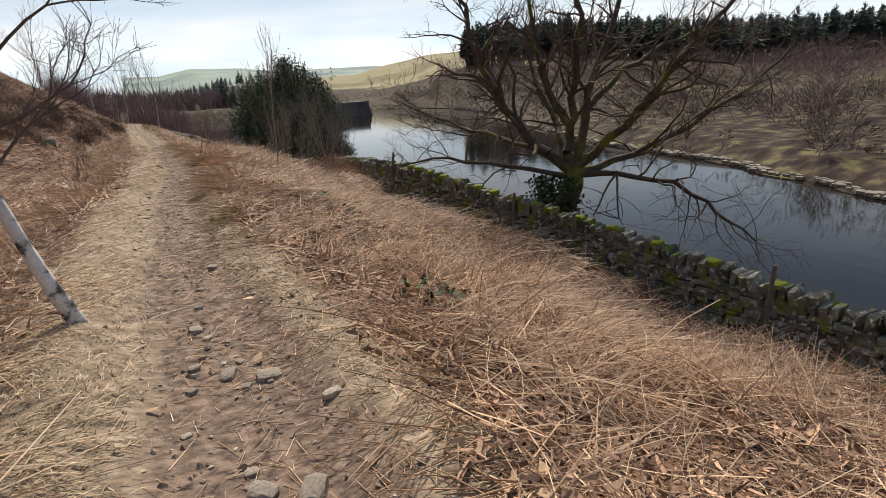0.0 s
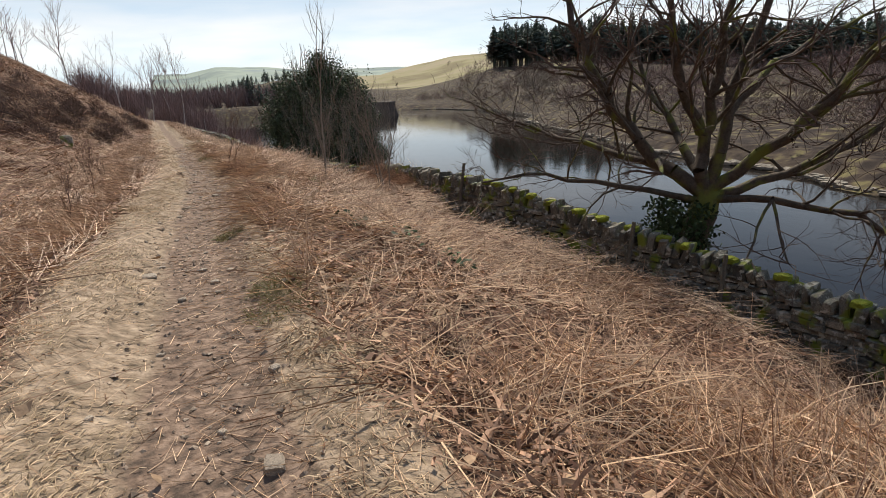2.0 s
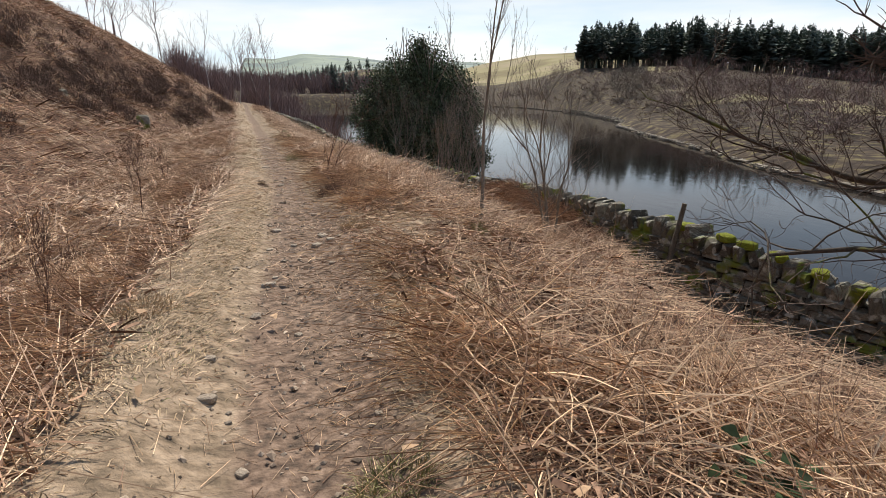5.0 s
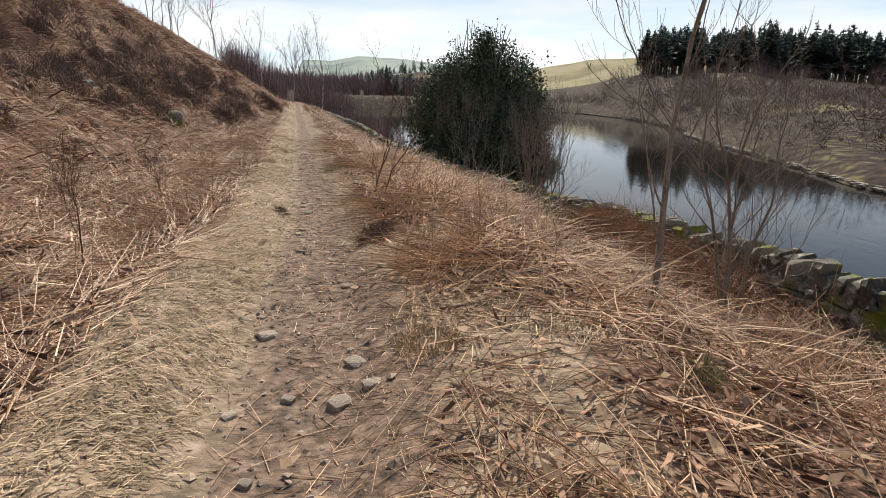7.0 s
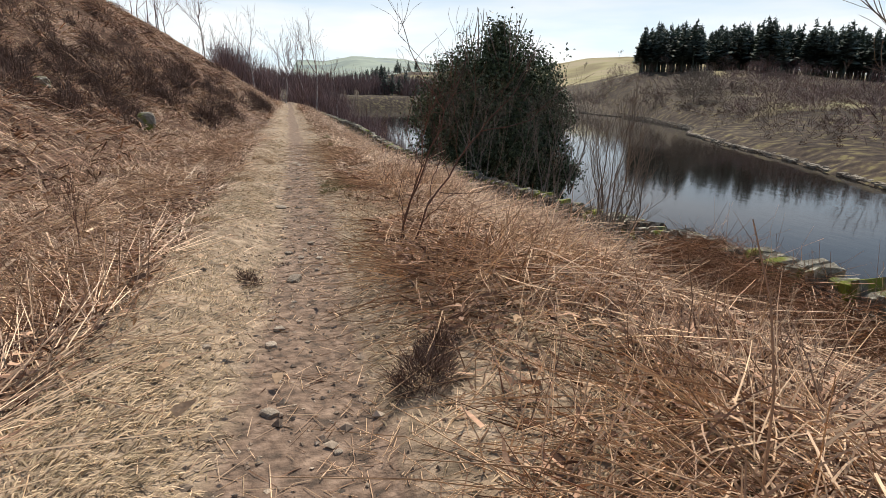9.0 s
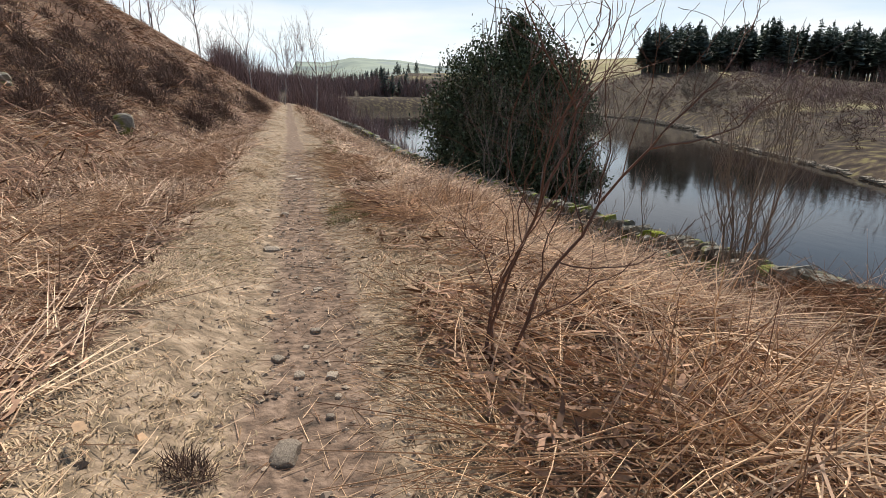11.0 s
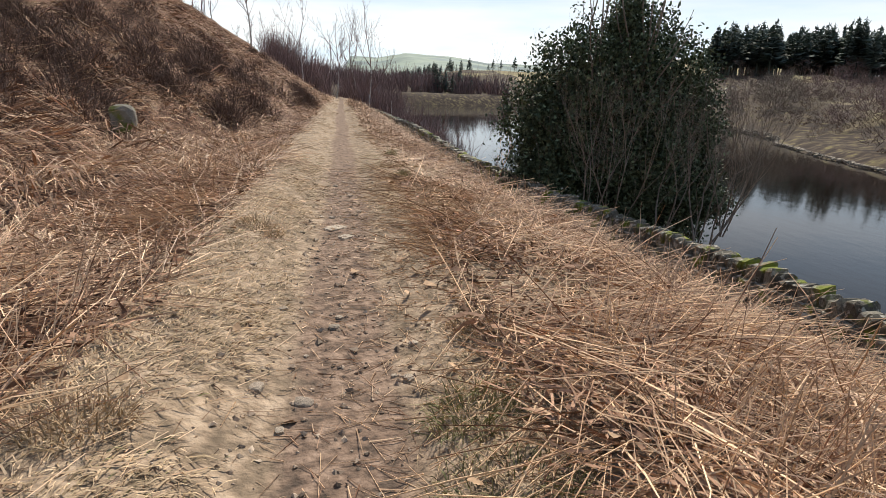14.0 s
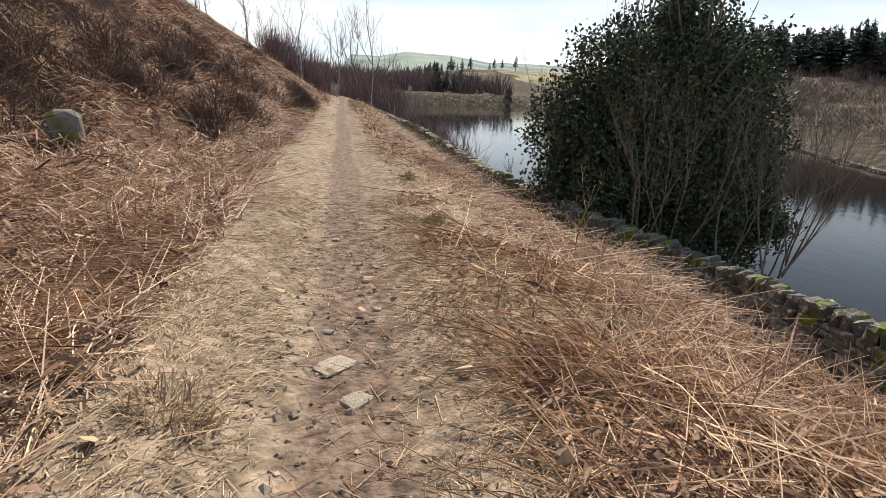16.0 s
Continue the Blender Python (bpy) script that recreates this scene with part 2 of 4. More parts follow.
dirt_mid = curve_of((0, 0.06), (7, 0.02), (12, 0.22), (15, 0.2), (18, 0.08), (30, 0.03))
dirt_half = curve_of((-2, 0.46), (3, 0.4), (7, 0.31), (11, 0.42), (15, 0.45), (18, 0.28), (30, 0.2), (80, 0.2))
hill_toe = curve_of((-30, 7.0), (0, 6.5), (20, 6.2), (30, 5.6), (36, 5.0), (42, 2.9), (48, 2.0), (60, 1.6), (85, 1.6), (140, 6))
shore_x = curve_of((-200, 25), (0, 33), (17, 36.6), (31, 41.8), (52, 46), (68, 53), (108, 66), (119, 75), (155, 87), (200, 89), (250, 70), (300, 40), (2000, 40))


def fbm(x, y, scale, seed, octaves=4):
    """Smooth value noise on arrays."""
    out, amp = 0.0, 1.0
    for k in range(octaves):
        u, v = x * scale * 2**k + seed * 13.7, y * scale * 2**k - seed * 7.3
        i, j = np.floor(u), np.floor(v)
        fu, fv = u - i, v - j
        fu, fv = fu * fu * (3 - 2 * fu), fv * fv * (3 - 2 * fv)

        def h(a, b):
            s = np.sin(a * 127.1 + b * 311.7 + seed * 74.7) * 43758.5453
            return s - np.floor(s)

        top = h(i, j) * (1 - fu) + h(i + 1, j) * fu
        low = h(i, j + 1) * (1 - fu) + h(i + 1, j + 1) * fu
        out = out + amp * ((top * (1 - fv) + low * fv) - 0.5)
        amp *= 0.5
    return out


def land(x, y, rough=True):
    """Height of the ground."""
    x, y = np.asarray(x, float), np.asarray(y, float)
    d = x - path_x(y)
    pz, dw, base = path_z(y), wall_x(y) - path_x(y), wall_top(y) - WALL_H
    # towards the wall
    u = np.clip((d - 0.7) / np.maximum(dw - 0.7, 0.5), 0, 1)
    right = pz + np.interp(y, [4, 13, 20, 26], [0.03, 0.13, 0.13, 0.12]) * smooth(d, 0.45, 1.5) * (1 - smooth(d, 1.8, 5)) + (base - pz) * u ** np.interp(y, [5, 10, 14, 20, 25], [1.0, 1.2, 1.6, 1.6, 1.25])
    e = x - wall_x(y)
    right = np.where(e > 0, base - 0.35 * e - 0.012 * e * e, right)
    right = np.maximum(right, WATER - 3.5)
    # up the hill
    a = -d
    toe = hill_toe(y)
    left = pz - np.interp(y, [0, 10, 20, 30, 38], [0.32, 0.5, 0.45, 0.25, 0.18]) * smooth(a, 0.95, 2.5) + 0.1 * smooth(a, 0.45, 0.8) * (1 - smooth(a, 0.9, 1.6))
    rise = np.maximum(a - toe + 1.0, 0)
    left = left + 0.66 * (np.sqrt(rise**2 + 0.8) - 0.894) * smooth(rise, 0, 0.6) - 0.0009 * np.clip(rise, 0, 70) ** 2 * 3 * (rise > 0)
    z = np.where(d > 0, right, left)
    fade = 1 - smooth(y, 105, 150)
    z = np.where(d > 0, z, pz + (z - pz) * np.maximum(fade, 0.25))
    z = z - 0.09 * (1 - smooth(np.abs(d), 0.25, 0.6)) + 0.04 * fbm(x, y, 1.1, 3) * smooth(np.abs(d), 0, 1)
    if rough:
        w = smooth(np.abs(d), 0.8, 1.8) * (1 - smooth(e, -0.4, 0.3))
        z = z + w * ((0.16 + 0.16 * smooth(np.abs(d), 1.5, 4)) * fbm(x, y, 0.75, 5) + 0.1 * np.abs(fbm(x, y, 2.3, 8)))
        z = z + 0.9 * smooth(a - toe, 0.5, 4) * fbm(x, y, 0.28, 9, 5) + 0.3 * smooth(a - toe, -1.5, 1.5) * np.abs(fbm(x, y, 1.1, 19, 3))
        z = z + 0.03 * (1 - smooth(np.abs(d), 0, 1)) * fbm(x, y, 3.0, 12)
        # overgrown hump over the wall
        hump = np.exp(-(((y - 19.9) / 3.7) ** 4)) * np.exp(-(((x - wall_x(y)) / 0.65) ** 2))
        z = z + hump * (0.8 + 0.5 * fbm(x, y, 0.9, 17))
    # across the water
    s = x - shore_x(y) + 3 * fbm(x, y, 0.04, 21)
    far = WATER - 3.5 + 3.6 * smooth(s, -8, 0) + 1.3 * smooth(s, 0, 2.5) + 0.085 * np.clip(s, 0, 420) + 2.6 * fbm(x, y, 0.02, 23) * smooth(s, 2, 40)
    az, out = np.degrees(np.arctan2(x, np.maximum(y - 14, -30))), np.hypot(x, y - 14)
    shore_out = np.interp(az, [24, 27, 30, 36, 40, 44, 50, 58, 65, 90], [260, 225, 171, 120, 106, 78, 61, 50, 43, 38])
    top = np.interp(az, [22, 36, 43, 49, 57, 75], [7.0, 8.2, 6.6, 4.2, 0.6, -1.0])
    slope = np.clip((out - shore_out) / np.maximum(238 - shore_out, 30), 0, 1)
    bank = WATER - 3.5 + 3.6 * smooth(s, -8, 0) + 1.1 * smooth(s, 0, 2.5) + (top - WATER - 1.1) * slope**1.15 + 1.6 * fbm(x, y, 0.03, 23) * smooth(s, 3, 30) + 0.012 * np.clip(out - 238, 0, 300)
    far = far + (bank - far) * smooth(az, 24, 31) * smooth(x, 5, 20)
    far = far + 9 * smooth(s, 100, 420) * fbm(x, y, 0.004, 25, 3)
    far = far + 17 * np.exp(-(((x - 270) / 120) ** 2 + ((y - 490) / 130) ** 2))
    far = far - 0.012 * np.clip(s - 500, 0, 2500)
    # the dam end of the reservoir, and the country behind
    q = y - (236 + 0.55 * np.clip(x - 20, -60, 120))
    dam = WATER - 3.5 + 7.6 * smooth(q, -8, 8) + 0.0 * x
    hills = 3 + 14 * smooth(y, 300, 520) * smooth(x, 20, 90) * (1 - smooth(x, 150, 330)) + 64 * smooth(y, 700, 1500) * (1 + 0.5 * fbm(x, y, 0.0016, 31, 4)) + 3 * fbm(x, y, 0.02, 33)
    back = np.where(q > 16, np.maximum(dam, WATER + 4.1 + (hills - 1) * smooth(q, 16, 90)), dam)
    z = np.maximum(z, np.where(s > -12, far, -99))
    z = np.where((y > 120) & (x > -40), np.maximum(z * (1 - smooth(y, 120, 190)) + (WATER - 3.5) * smooth(y, 120, 190), back), z)
    z = np.where((y > 120) & (s > -12), np.maximum(z, far), z)
    z = np.where(x <= -40, np.maximum(z, 0) + 0.06 * np.clip(-x - 40, 0, 500), z)
    return z


def grid_lines(spans):
    out = []
    for a, b, step in spans:
        out += list(np.arange(a, b, step))
    return np.array(out + [spans[-1][1]])


gx = grid_lines([(-3000, -600, 300), (-600, -100, 50), (-100, -24, 5), (-24, -9, 0.6), (-9, -2.5, 0.22), (-2.5, 3.0, 0.1), (3.0, 10.0, 0.2), (10, 24, 1.0), (24, 110, 2.5), (110, 600, 10), (600, 3000, 200)])
gy = grid_lines([(-1500, -60, 180), (-60, -12, 4), (-12, -1, 0.6), (-1, 32, 0.12), (32, 50, 0.3), (50, 100, 1.0), (100, 340, 4), (340, 1700, 34), (1700, 4500, 350)])
X, Y = np.meshgrid(gx, gy)
Z = land(X, Y)
nx, ny = len(gx), len(gy)


def mesh_of(name, verts, faces, material, smooth_shade=False):
    """A mesh from arrays of vertices and of equal-sided faces."""
    me = bpy.data.meshes.new(name)
    verts, faces = np.asarray(verts, np.float32), np.asarray(faces, np.int32)
    k = faces.shape[1]
    me.vertices.add(len(verts))
    me.vertices.foreach_set("co", verts.ravel())
    me.loops.add(faces.size)
    me.loops.foreach_set("vertex_index", faces.ravel())
    me.polygons.add(len(faces))
    me.polygons.foreach_set("loop_start", np.arange(0, faces.size, k, dtype=np.int32))
    me.polygons.foreach_set("loop_total", np.full(len(faces), k, np.int32))
    me.polygons.foreach_set("use_smooth", np.full(len(faces), smooth_shade))
    me.update(calc_edges=True)
    me.materials.append(material)
    return me


idx = np.arange(nx * ny).reshape(ny, nx)
quads = np.stack([idx[:-1, :-1], idx[:-1, 1:], idx[1:, 1:], idx[1:, :-1]], -1).reshape(-1, 4)
ground_mesh = mesh_of("ground", np.stack([X, Y, Z], -1).reshape(-1, 3), quads, M_GROUND, True)
d_all = (X - path_x(Y))
s_all = X - shore_x(Y)
wob = 0.5 * fbm(X, Y, 0.5, 41)
near = (s_all < -12) & (Y < 160)


def zone(name, values):
    at = ground_mesh.attributes.new(name, "FLOAT", "POINT")
    at.data.foreach_set("value", np.asarray(values, np.float32).ravel())


zone("dirt", near * (1 - smooth(np.abs(d_all - dirt_mid(Y) + 0.3 * wob), 0.55 * dirt_half(Y), 1.6 * dirt_half(Y))) * (Y < 110))
zone("verge", near * (1 - smooth(np.abs(d_all + 0.12 - 0.3 * smooth(Y, 9, 14) + 0.6 * wob), 0.65 + 0.2 * smooth(Y, 9, 14), 1.3 + 0.4 * smooth(Y, 9, 14))) * (Y < 110))
zone("moor", np.where(near, 0.0, 1.0))
zone("field", ((s_all > 60 + 30 * fbm(X, Y, 0.01, 43)) & (Y > 150) & (X / np.maximum(Y, 1) < 0.75)) * (0.55 + 0.9 * fbm(X, Y, 0.012, 44)) + ((Y > 300) & (X > 20) & (X < 400)) * 0.3 + ((s_all > 10) & (np.hypot(X, Y - 14) > 120)) * np.clip(-0.05 + 1.1 * fbm(X, Y, 0.02, 46), 0, 0.7))
# the painted haze comes in between 600 and 900 m out
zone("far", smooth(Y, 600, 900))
tagged(new("ground", ground_mesh), "moorland ground with bracken litter and a trodden earth path", "ground", kind="structure")

wx = np.array([[-40, -400], [420, -400], [420, 420], [-40, 420]], float)
water_mesh = mesh_of("water", np.c_[wx, np.full(4, WATER)], [[0, 1, 2, 3]], M_WATER)
tagged(new("water", water_mesh), "dark still reservoir water reflecting sky and banks", "water", kind="structure")


# ---- small builders ----
def thing(name, label, category, group="", place=(0, 0, 0)):
    ob = new(name)
    ob.location = place
    return tagged(ob, label, category, group)


def part(name, me, parent, label="", m=None):
    ob = new(name, me)
    ob.parent = parent
    if m is not None:
        ob.matrix_basis = m
    return tagged(ob, label) if label else ob


def tubes(a, b, ra, rb, sides=4):
    """Tapered prisms from points a to b: arrays of vertices and quads."""
    a, b = np.asarray(a, float), np.asarray(b, float)
    ra, rb = np.broadcast_to(ra, len(a)), np.broadcast_to(rb, len(a))
    w = b - a
    w /= np.linalg.norm(w, axis=1, keepdims=True) + 1e-9
    ref = np.where(np.abs(w[:, 2:3]) > 0.9, [[1.0, 0, 0]], [[0, 0, 1.0]])
    u = np.cross(w, ref)
    u /= np.linalg.norm(u, axis=1, keepdims=True) + 1e-9
    v = np.cross(w, u)
    ang = np.arange(sides) * 2 * np.pi / sides
    ring = u[:, None] * np.cos(ang)[None, :, None] + v[:, None] * np.sin(ang)[None, :, None]
    verts = np.concatenate([a[:, None] + ring * ra[:, None, None], b[:, None] + ring * rb[:, None, None]], 1)
    k = np.arange(sides)
    face = np.stack([k, (k + 1) % sides, (k + 1) % sides + sides, k + sides], -1)
    faces = face[None] + (np.arange(len(a)) * 2 * sides)[:, None, None]
    return verts.reshape(-1, 3), faces.reshape(-1, 4)


def stalk_mesh(name, root, way, length, radius, bend, material, segments=2):
    """Thin bent stalks, each one island."""
    count, side = len(root), 3
    pts = []
    for k in range(segments + 1):
        f = k / segments
        p = root + way * (length * f)[:, None]
        p = p + bend * (length * f * f)[:, None]
        pts.append(p)
    pts = np.stack(pts, 1)
    w = way / (np.linalg.norm(way, axis=1, keepdims=True) + 1e-9)
    ref = np.where(np.abs(w[:, 2:3]) > 0.9, [[1.0, 0, 0]], [[0, 0, 1.0]])
    u = np.cross(w, ref)
    u /= np.linalg.norm(u, axis=1, keepdims=True) + 1e-9
    v = np.cross(w, u)
    ang = np.arange(side) * 2 * np.pi / side
    ring = u[:, None] * np.cos(ang)[None, :, None] + v[:, None] * np.sin(ang)[None, :, None]
    taper = np.linspace(1, 0.45, segments + 1)
    verts = pts[:, :, None] + ring[:, None] * (radius[:, None] * taper)[:, :, None, None]
    k = np.arange(side)
    face = np.concatenate([np.stack([k, (k + 1) % side, (k + 1) % side + side, k + side], -1) + s * side for s in range(segments)])
    faces = face[None] + (np.arange(count) * side * (segments + 1))[:, None, None]
    return mesh_of(name, verts.reshape(-1, 3), faces.reshape(-1, 4), material)


def blade_mesh(name, root, way, across, length, width, droop, material):
    """Flat blades or leaf shreds of two quads folded in the middle."""
    mid = root + way * (length * 0.55)[:, None]
    tip = root + way * length[:, None] + droop
    w = across * width[:, None] * 0.5
    verts = np.stack([root - w, root + w, mid - w * 0.9, mid + w * 0.9, tip - w * 0.15, tip + w * 0.15], 1)
    face = np.array([[0, 1, 3, 2], [2, 3, 5, 4]])
    faces = face[None] + (np.arange(len(root)) * 6)[:, None, None]
    return mesh_of(name, verts.reshape(-1, 3), faces.reshape(-1, 4), material)


def unit(v):
    return v / (np.linalg.norm(v, axis=-1, keepdims=True) + 1e-9)


def scatter(count, x0, x1, y0, y1, density):
    """Random places in a stretch of the plan, thinned by a density of the offset from the path and the place."""
    px, py, keep = rng.uniform(x0, x1, count), rng.uniform(y0, y1, count), rng.uniform(0, 1, count)
    px = px + path_x(py)
    ok = keep < density(px - path_x(py), px, py)
    return px[ok], py[ok]


def bracken_density(d, x, y):
    e = x - wall_x(y)
    edge = 0.25 * fbm(x, y, 0.6, 51)
    on = np.where(d > 0, smooth(d + edge, 0.5, 1.0), smooth(-d + edge, 0.8, 1.2)) * (e < -0.25)
    return on * np.clip(0.7 + 1.6 * fbm(x, y, 0.7, 53), 0.12, 1)


def comb(x, y, seed):
    """The way in which the stalks of a patch lean."""
    a = 2 * np.pi * fbm(x, y, 0.35, seed, 2) + 1.2
    return np.stack([np.cos(a), np.sin(a), 0 * a], -1)


# ---- dead bracken ----
def bracken_bed(name, label, x0, x1, y0, y1, mats, bends, shreds, upright):
    px, py = scatter(mats, x0, x1, y0, y1, bracken_density)
    k = len(px)
    way = unit(comb(px, py, 61) * 0.8 + rng.normal(0, 1.0, (k, 3)) * (1, 1, 0.3))
    heap = smooth(fbm(px, py, 0.7, 57), -0.1, 0.45) * (0.25 + 0.75 * smooth(np.abs(px - path_x(py)), 1.3, 2.6))
    way[:, 2] = rng.normal(0.08, 0.2, k) + 0.12 * heap
    length = rng.uniform(0.2, 0.8, k)
    root = np.stack([px, py, land(px, py) + rng.uniform(0.0, 0.06, k) + rng.uniform(0, 0.22, k) * heap], -1)
    bed = tagged(new(name, stalk_mesh(name, root, unit(way), length, rng.uniform(0.0018, 0.005, k) * (1 + 0.02 * np.clip(py - 34, 0, 60) + 0.04 * np.clip(np.abs(px) - 3.5, 0, 12)), rng.normal(0, 0.12, (k, 3)) * (1, 1, 0.5) - (0, 0, 0.1), M_STALK, bends)), label, "bracken", kind="stuff")
    px, py = scatter(upright, x0, x1, y0, y1, lambda d, x, y: bracken_density(d, x, y) * smooth(fbm(x, y, 0.8, 55), -0.05, 0.25))
    k = len(px)
    way = unit(comb(px, py, 63) * 0.55 + rng.normal(0, 0.35, (k, 3)) + (0, 0, 0.95))
    root = np.stack([px, py, land(px, py) - 0.02], -1)
    part("standing_stalks", stalk_mesh("standing_stalks", root, way, rng.uniform(0.2, 0.62, k), rng.uniform(0.0022, 0.005, k) * (1 + 0.02 * np.clip(py - 34, 0, 60) + 0.04 * np.clip(np.abs(px) - 3.5, 0, 12)), rng.normal(0, 0.18, (k, 3)) - (0, 0, 0.12), M_STALK, bends), bed)["kind"] = "stuff"
    px, py = scatter(shreds, x0, x1, y0, y1, bracken_density)
    k = len(px)
    way = unit(comb(px, py, 65) + rng.normal(0, 0.9, (k, 3)))
    way[:, 2] *= 0.35
    across = unit(np.cross(way, rng.normal(0, 0.5, (k, 3)) + (0, 0, 1)))
    big = 1 + 0.03 * np.clip(py - 34, 0, 60) + 0.05 * np.clip(np.abs(px) - 4, 0, 12)
    root = np.stack([px, py, land(px, py) + rng.uniform(0, 0.1, k) * big], -1)
    part("leaf_litter", blade_mesh("leaf_litter", root, way, across, rng.uniform(0.05, 0.2, k) * big, rng.uniform(0.008, 0.028, k) * big, rng.normal(0, 0.03, (k, 3)), M_LITTER), bed)["kind"] = "stuff"


bracken_bed("bracken_bed", "flattened russet dead bracken between path and drystone wall", 0.7, 4.2, -1.5, 14, 34000, 2, 34000, 9000)
bracken_bed("bracken_bed", "flattened russet dead bracken between path and drystone wall", 0.7, 4.2, 14, 30, 36000, 2, 36000, 26000)
bracken_bed("bracken_bed", "russet dead bracken on the bank above the drystone wall", 4.2, 9.5, 1, 34, 34000, 1, 34000, 4000)
bracken_bed("bracken_bed", "russet dead bracken beside the path beyond the holly", 0.7, 5.5, 30, 75, 20000, 1, 16000, 14000)
bracken_bed("bracken_bed", "matted russet bracken in the hollow below the hill", -4.5, -0.9, -1, 34, 50000, 1, 46000, 13000)
bracken_bed("bracken_bed", "matted russet bracken at the foot of the hill", -20, -4.5, 4, 75, 40000, 1, 42000, 8000)
bracken_bed("bracken_bed", "russet bracken beside the far stretch of path", -4.5, -0.8, 34, 80, 14000, 1, 12000, 8000)


# ---- arched heaps of bracken, and the fronds matted on the hill ----
def bracken_heap(x, y, size, count, seed, tall=0.3):
    """Long stalks sprung over one another above a dark hollow."""
    r = np.random.default_rng(seed)
    th, rad = r.uniform(0, 2 * np.pi, count), size * 0.5 * np.sqrt(r.uniform(0, 1, count))
    hx, hy = x + rad * np.cos(th), y + rad * np.sin(th)
    root = np.stack([hx, hy, land(hx, hy) + r.uniform(0, 1, count) * tall * (1 - (rad / (0.55 * size)) ** 2)], -1)
    lean = comb(hx, hy, 61) * 0.35 + r.normal(0, 1.0, (count, 3)) * (1, 1, 0)
    lean[:, 2] = r.normal(0.22, 0.22, count)
    heap = new("bracken_heap", stalk_mesh("bracken_heap", root, unit(lean), r.uniform(0.3, 0.9, count), r.uniform(0.0022, 0.0055, count), r.normal(0, 0.14, (count, 3)) - (0, 0, 0.24), M_STALK, 3))
    tagged(heap, "sprung heap of broken russet bracken stalks", "bracken", kind="stuff")


r2 = random.Random(41)
for x, y, size, count in [(1.9, 2.6, 1.5, 700), (2.9, 2.4, 1.6, 600), (2.3, 3.8, 1.3, 450), (3.4, 4.6, 1.5, 450), (2.4, 5.6, 1.2, 350), (1.5, 10.1, 1.1, 450), (1.15, 10.8, 0.8, 220), (2.3, 9.3, 1.4, 350), (3.5, 10.4, 1.4, 300), (2.2, 12.2, 1.2, 350), (2.0, 16.0, 1.1, 350), (2.7, 14.9, 1.3, 350), (1.8, 18.2, 1.0, 300), (2.6, 19.6, 1.3, 350), (2.0, 21.4, 1.1, 350), (1.7, 23.0, 1.0, 350), (2.5, 24.4, 1.3, 400), (1.7, 27.2, 1.1, 450), (1.9, 28.8, 1.1, 350), (2.7, 26.4, 1.3, 350), (-1.4, 27.6, 0.9, 300), (-1.5, 3.0, 1.0, 250), (-1.8, 6.5, 1.2, 260), (-1.9, 10.0, 1.2, 260), (-2.0, 15.0, 1.3, 260), (-1.8, 20.0, 1.3, 300), (-1.7, 24.0, 1.2, 300)]:
    bracken_heap(x, y, size, count, int(y * 100), r2.uniform(0.22, 0.36))


def hill_fronds(count, x0, x1, y0, y1, scale):
    """Limp fronds lying down the slope in overlapping tresses."""
    px, py = scatter(count, x0, x1, y0, y1, lambda d, x, y: np.clip(0.65 + 1.2 * fbm(x, y, 0.5, 83), 0.15, 1))
    k = len(px)
    way = unit(comb(px, py, 85) * 0.9 + (0.75, -0.1, 0) + rng.normal(0, 0.4, (k, 3)))
    way[:, 2] = rng.normal(0.2, 0.2, k)
    across = unit(np.cross(way, rng.normal(0, 0.5, (k, 3)) + (0, 0, 1)))
    length = rng.uniform(0.25, 0.75, k) * scale
    root = np.stack([px, py, land(px, py) + rng.uniform(0, 0.2, k) * scale], -1)
    tagged(new("bracken_fronds", blade_mesh("bracken_fronds", root, way, across, length, rng.uniform(0.012, 0.035, k) * scale, np.stack([0.1 * length, 0 * length, -0.42 * length], -1), M_STALK if scale < 1 else M_LITTER)), "limp dead bracken fronds matted on the hillside", "bracken", kind="stuff")


hill_fronds(30000, -14, -2.2, 14, 46, 0.8)
hill_fronds(26000, -22, -3.5, 24, 80, 1.3)


# ---- grass of the verges ----
def grass_bed(name, label, count, y0, y1, material, density, size, flat=0.35):
    px, py = scatter(count, -2.0, 2.2, y0, y1, density)
    k = len(px)
    way = unit(comb(px, py, 71) + rng.normal(0, 0.6, (k, 3)) + (0, 0, 0.25))
    way[:, 2] = np.abs(way[:, 2]) * flat + 0.08
    across = unit(np.cross(way, rng.normal(0, 0.4, (k, 3)) + (0, 0, 1)))
    root = np.stack([px, py, land(px, py) - 0.004], -1)
    length = rng.uniform(0.5, 1.0, k) * size
    tagged(new(name, blade_mesh(name, root, way, across, length, rng.uniform(0.003, 0.0075, k), np.stack([0 * px, 0 * px, -0.25 * length], -1), material)), label, "grass", kind="stuff")


def verge_density(d, x, y):
    w = 0.35 * fbm(x, y, 0.7, 73)
    late = smooth(y, 14, 26)
    half, mid = dirt_half(y), dirt_mid(y)
    left = smooth(mid - d + w, half, half + 0.3) * (1 - smooth(-d + w, 0.95, 1.4))
    right = np.interp(y, [4, 8, 10, 18, 22], [0.75, 0.75, 0.35, 0.45, 0.8]) * smooth(d - mid + w, half, half + 0.25) * (1 - smooth(d + w, 0.75, 1.15))
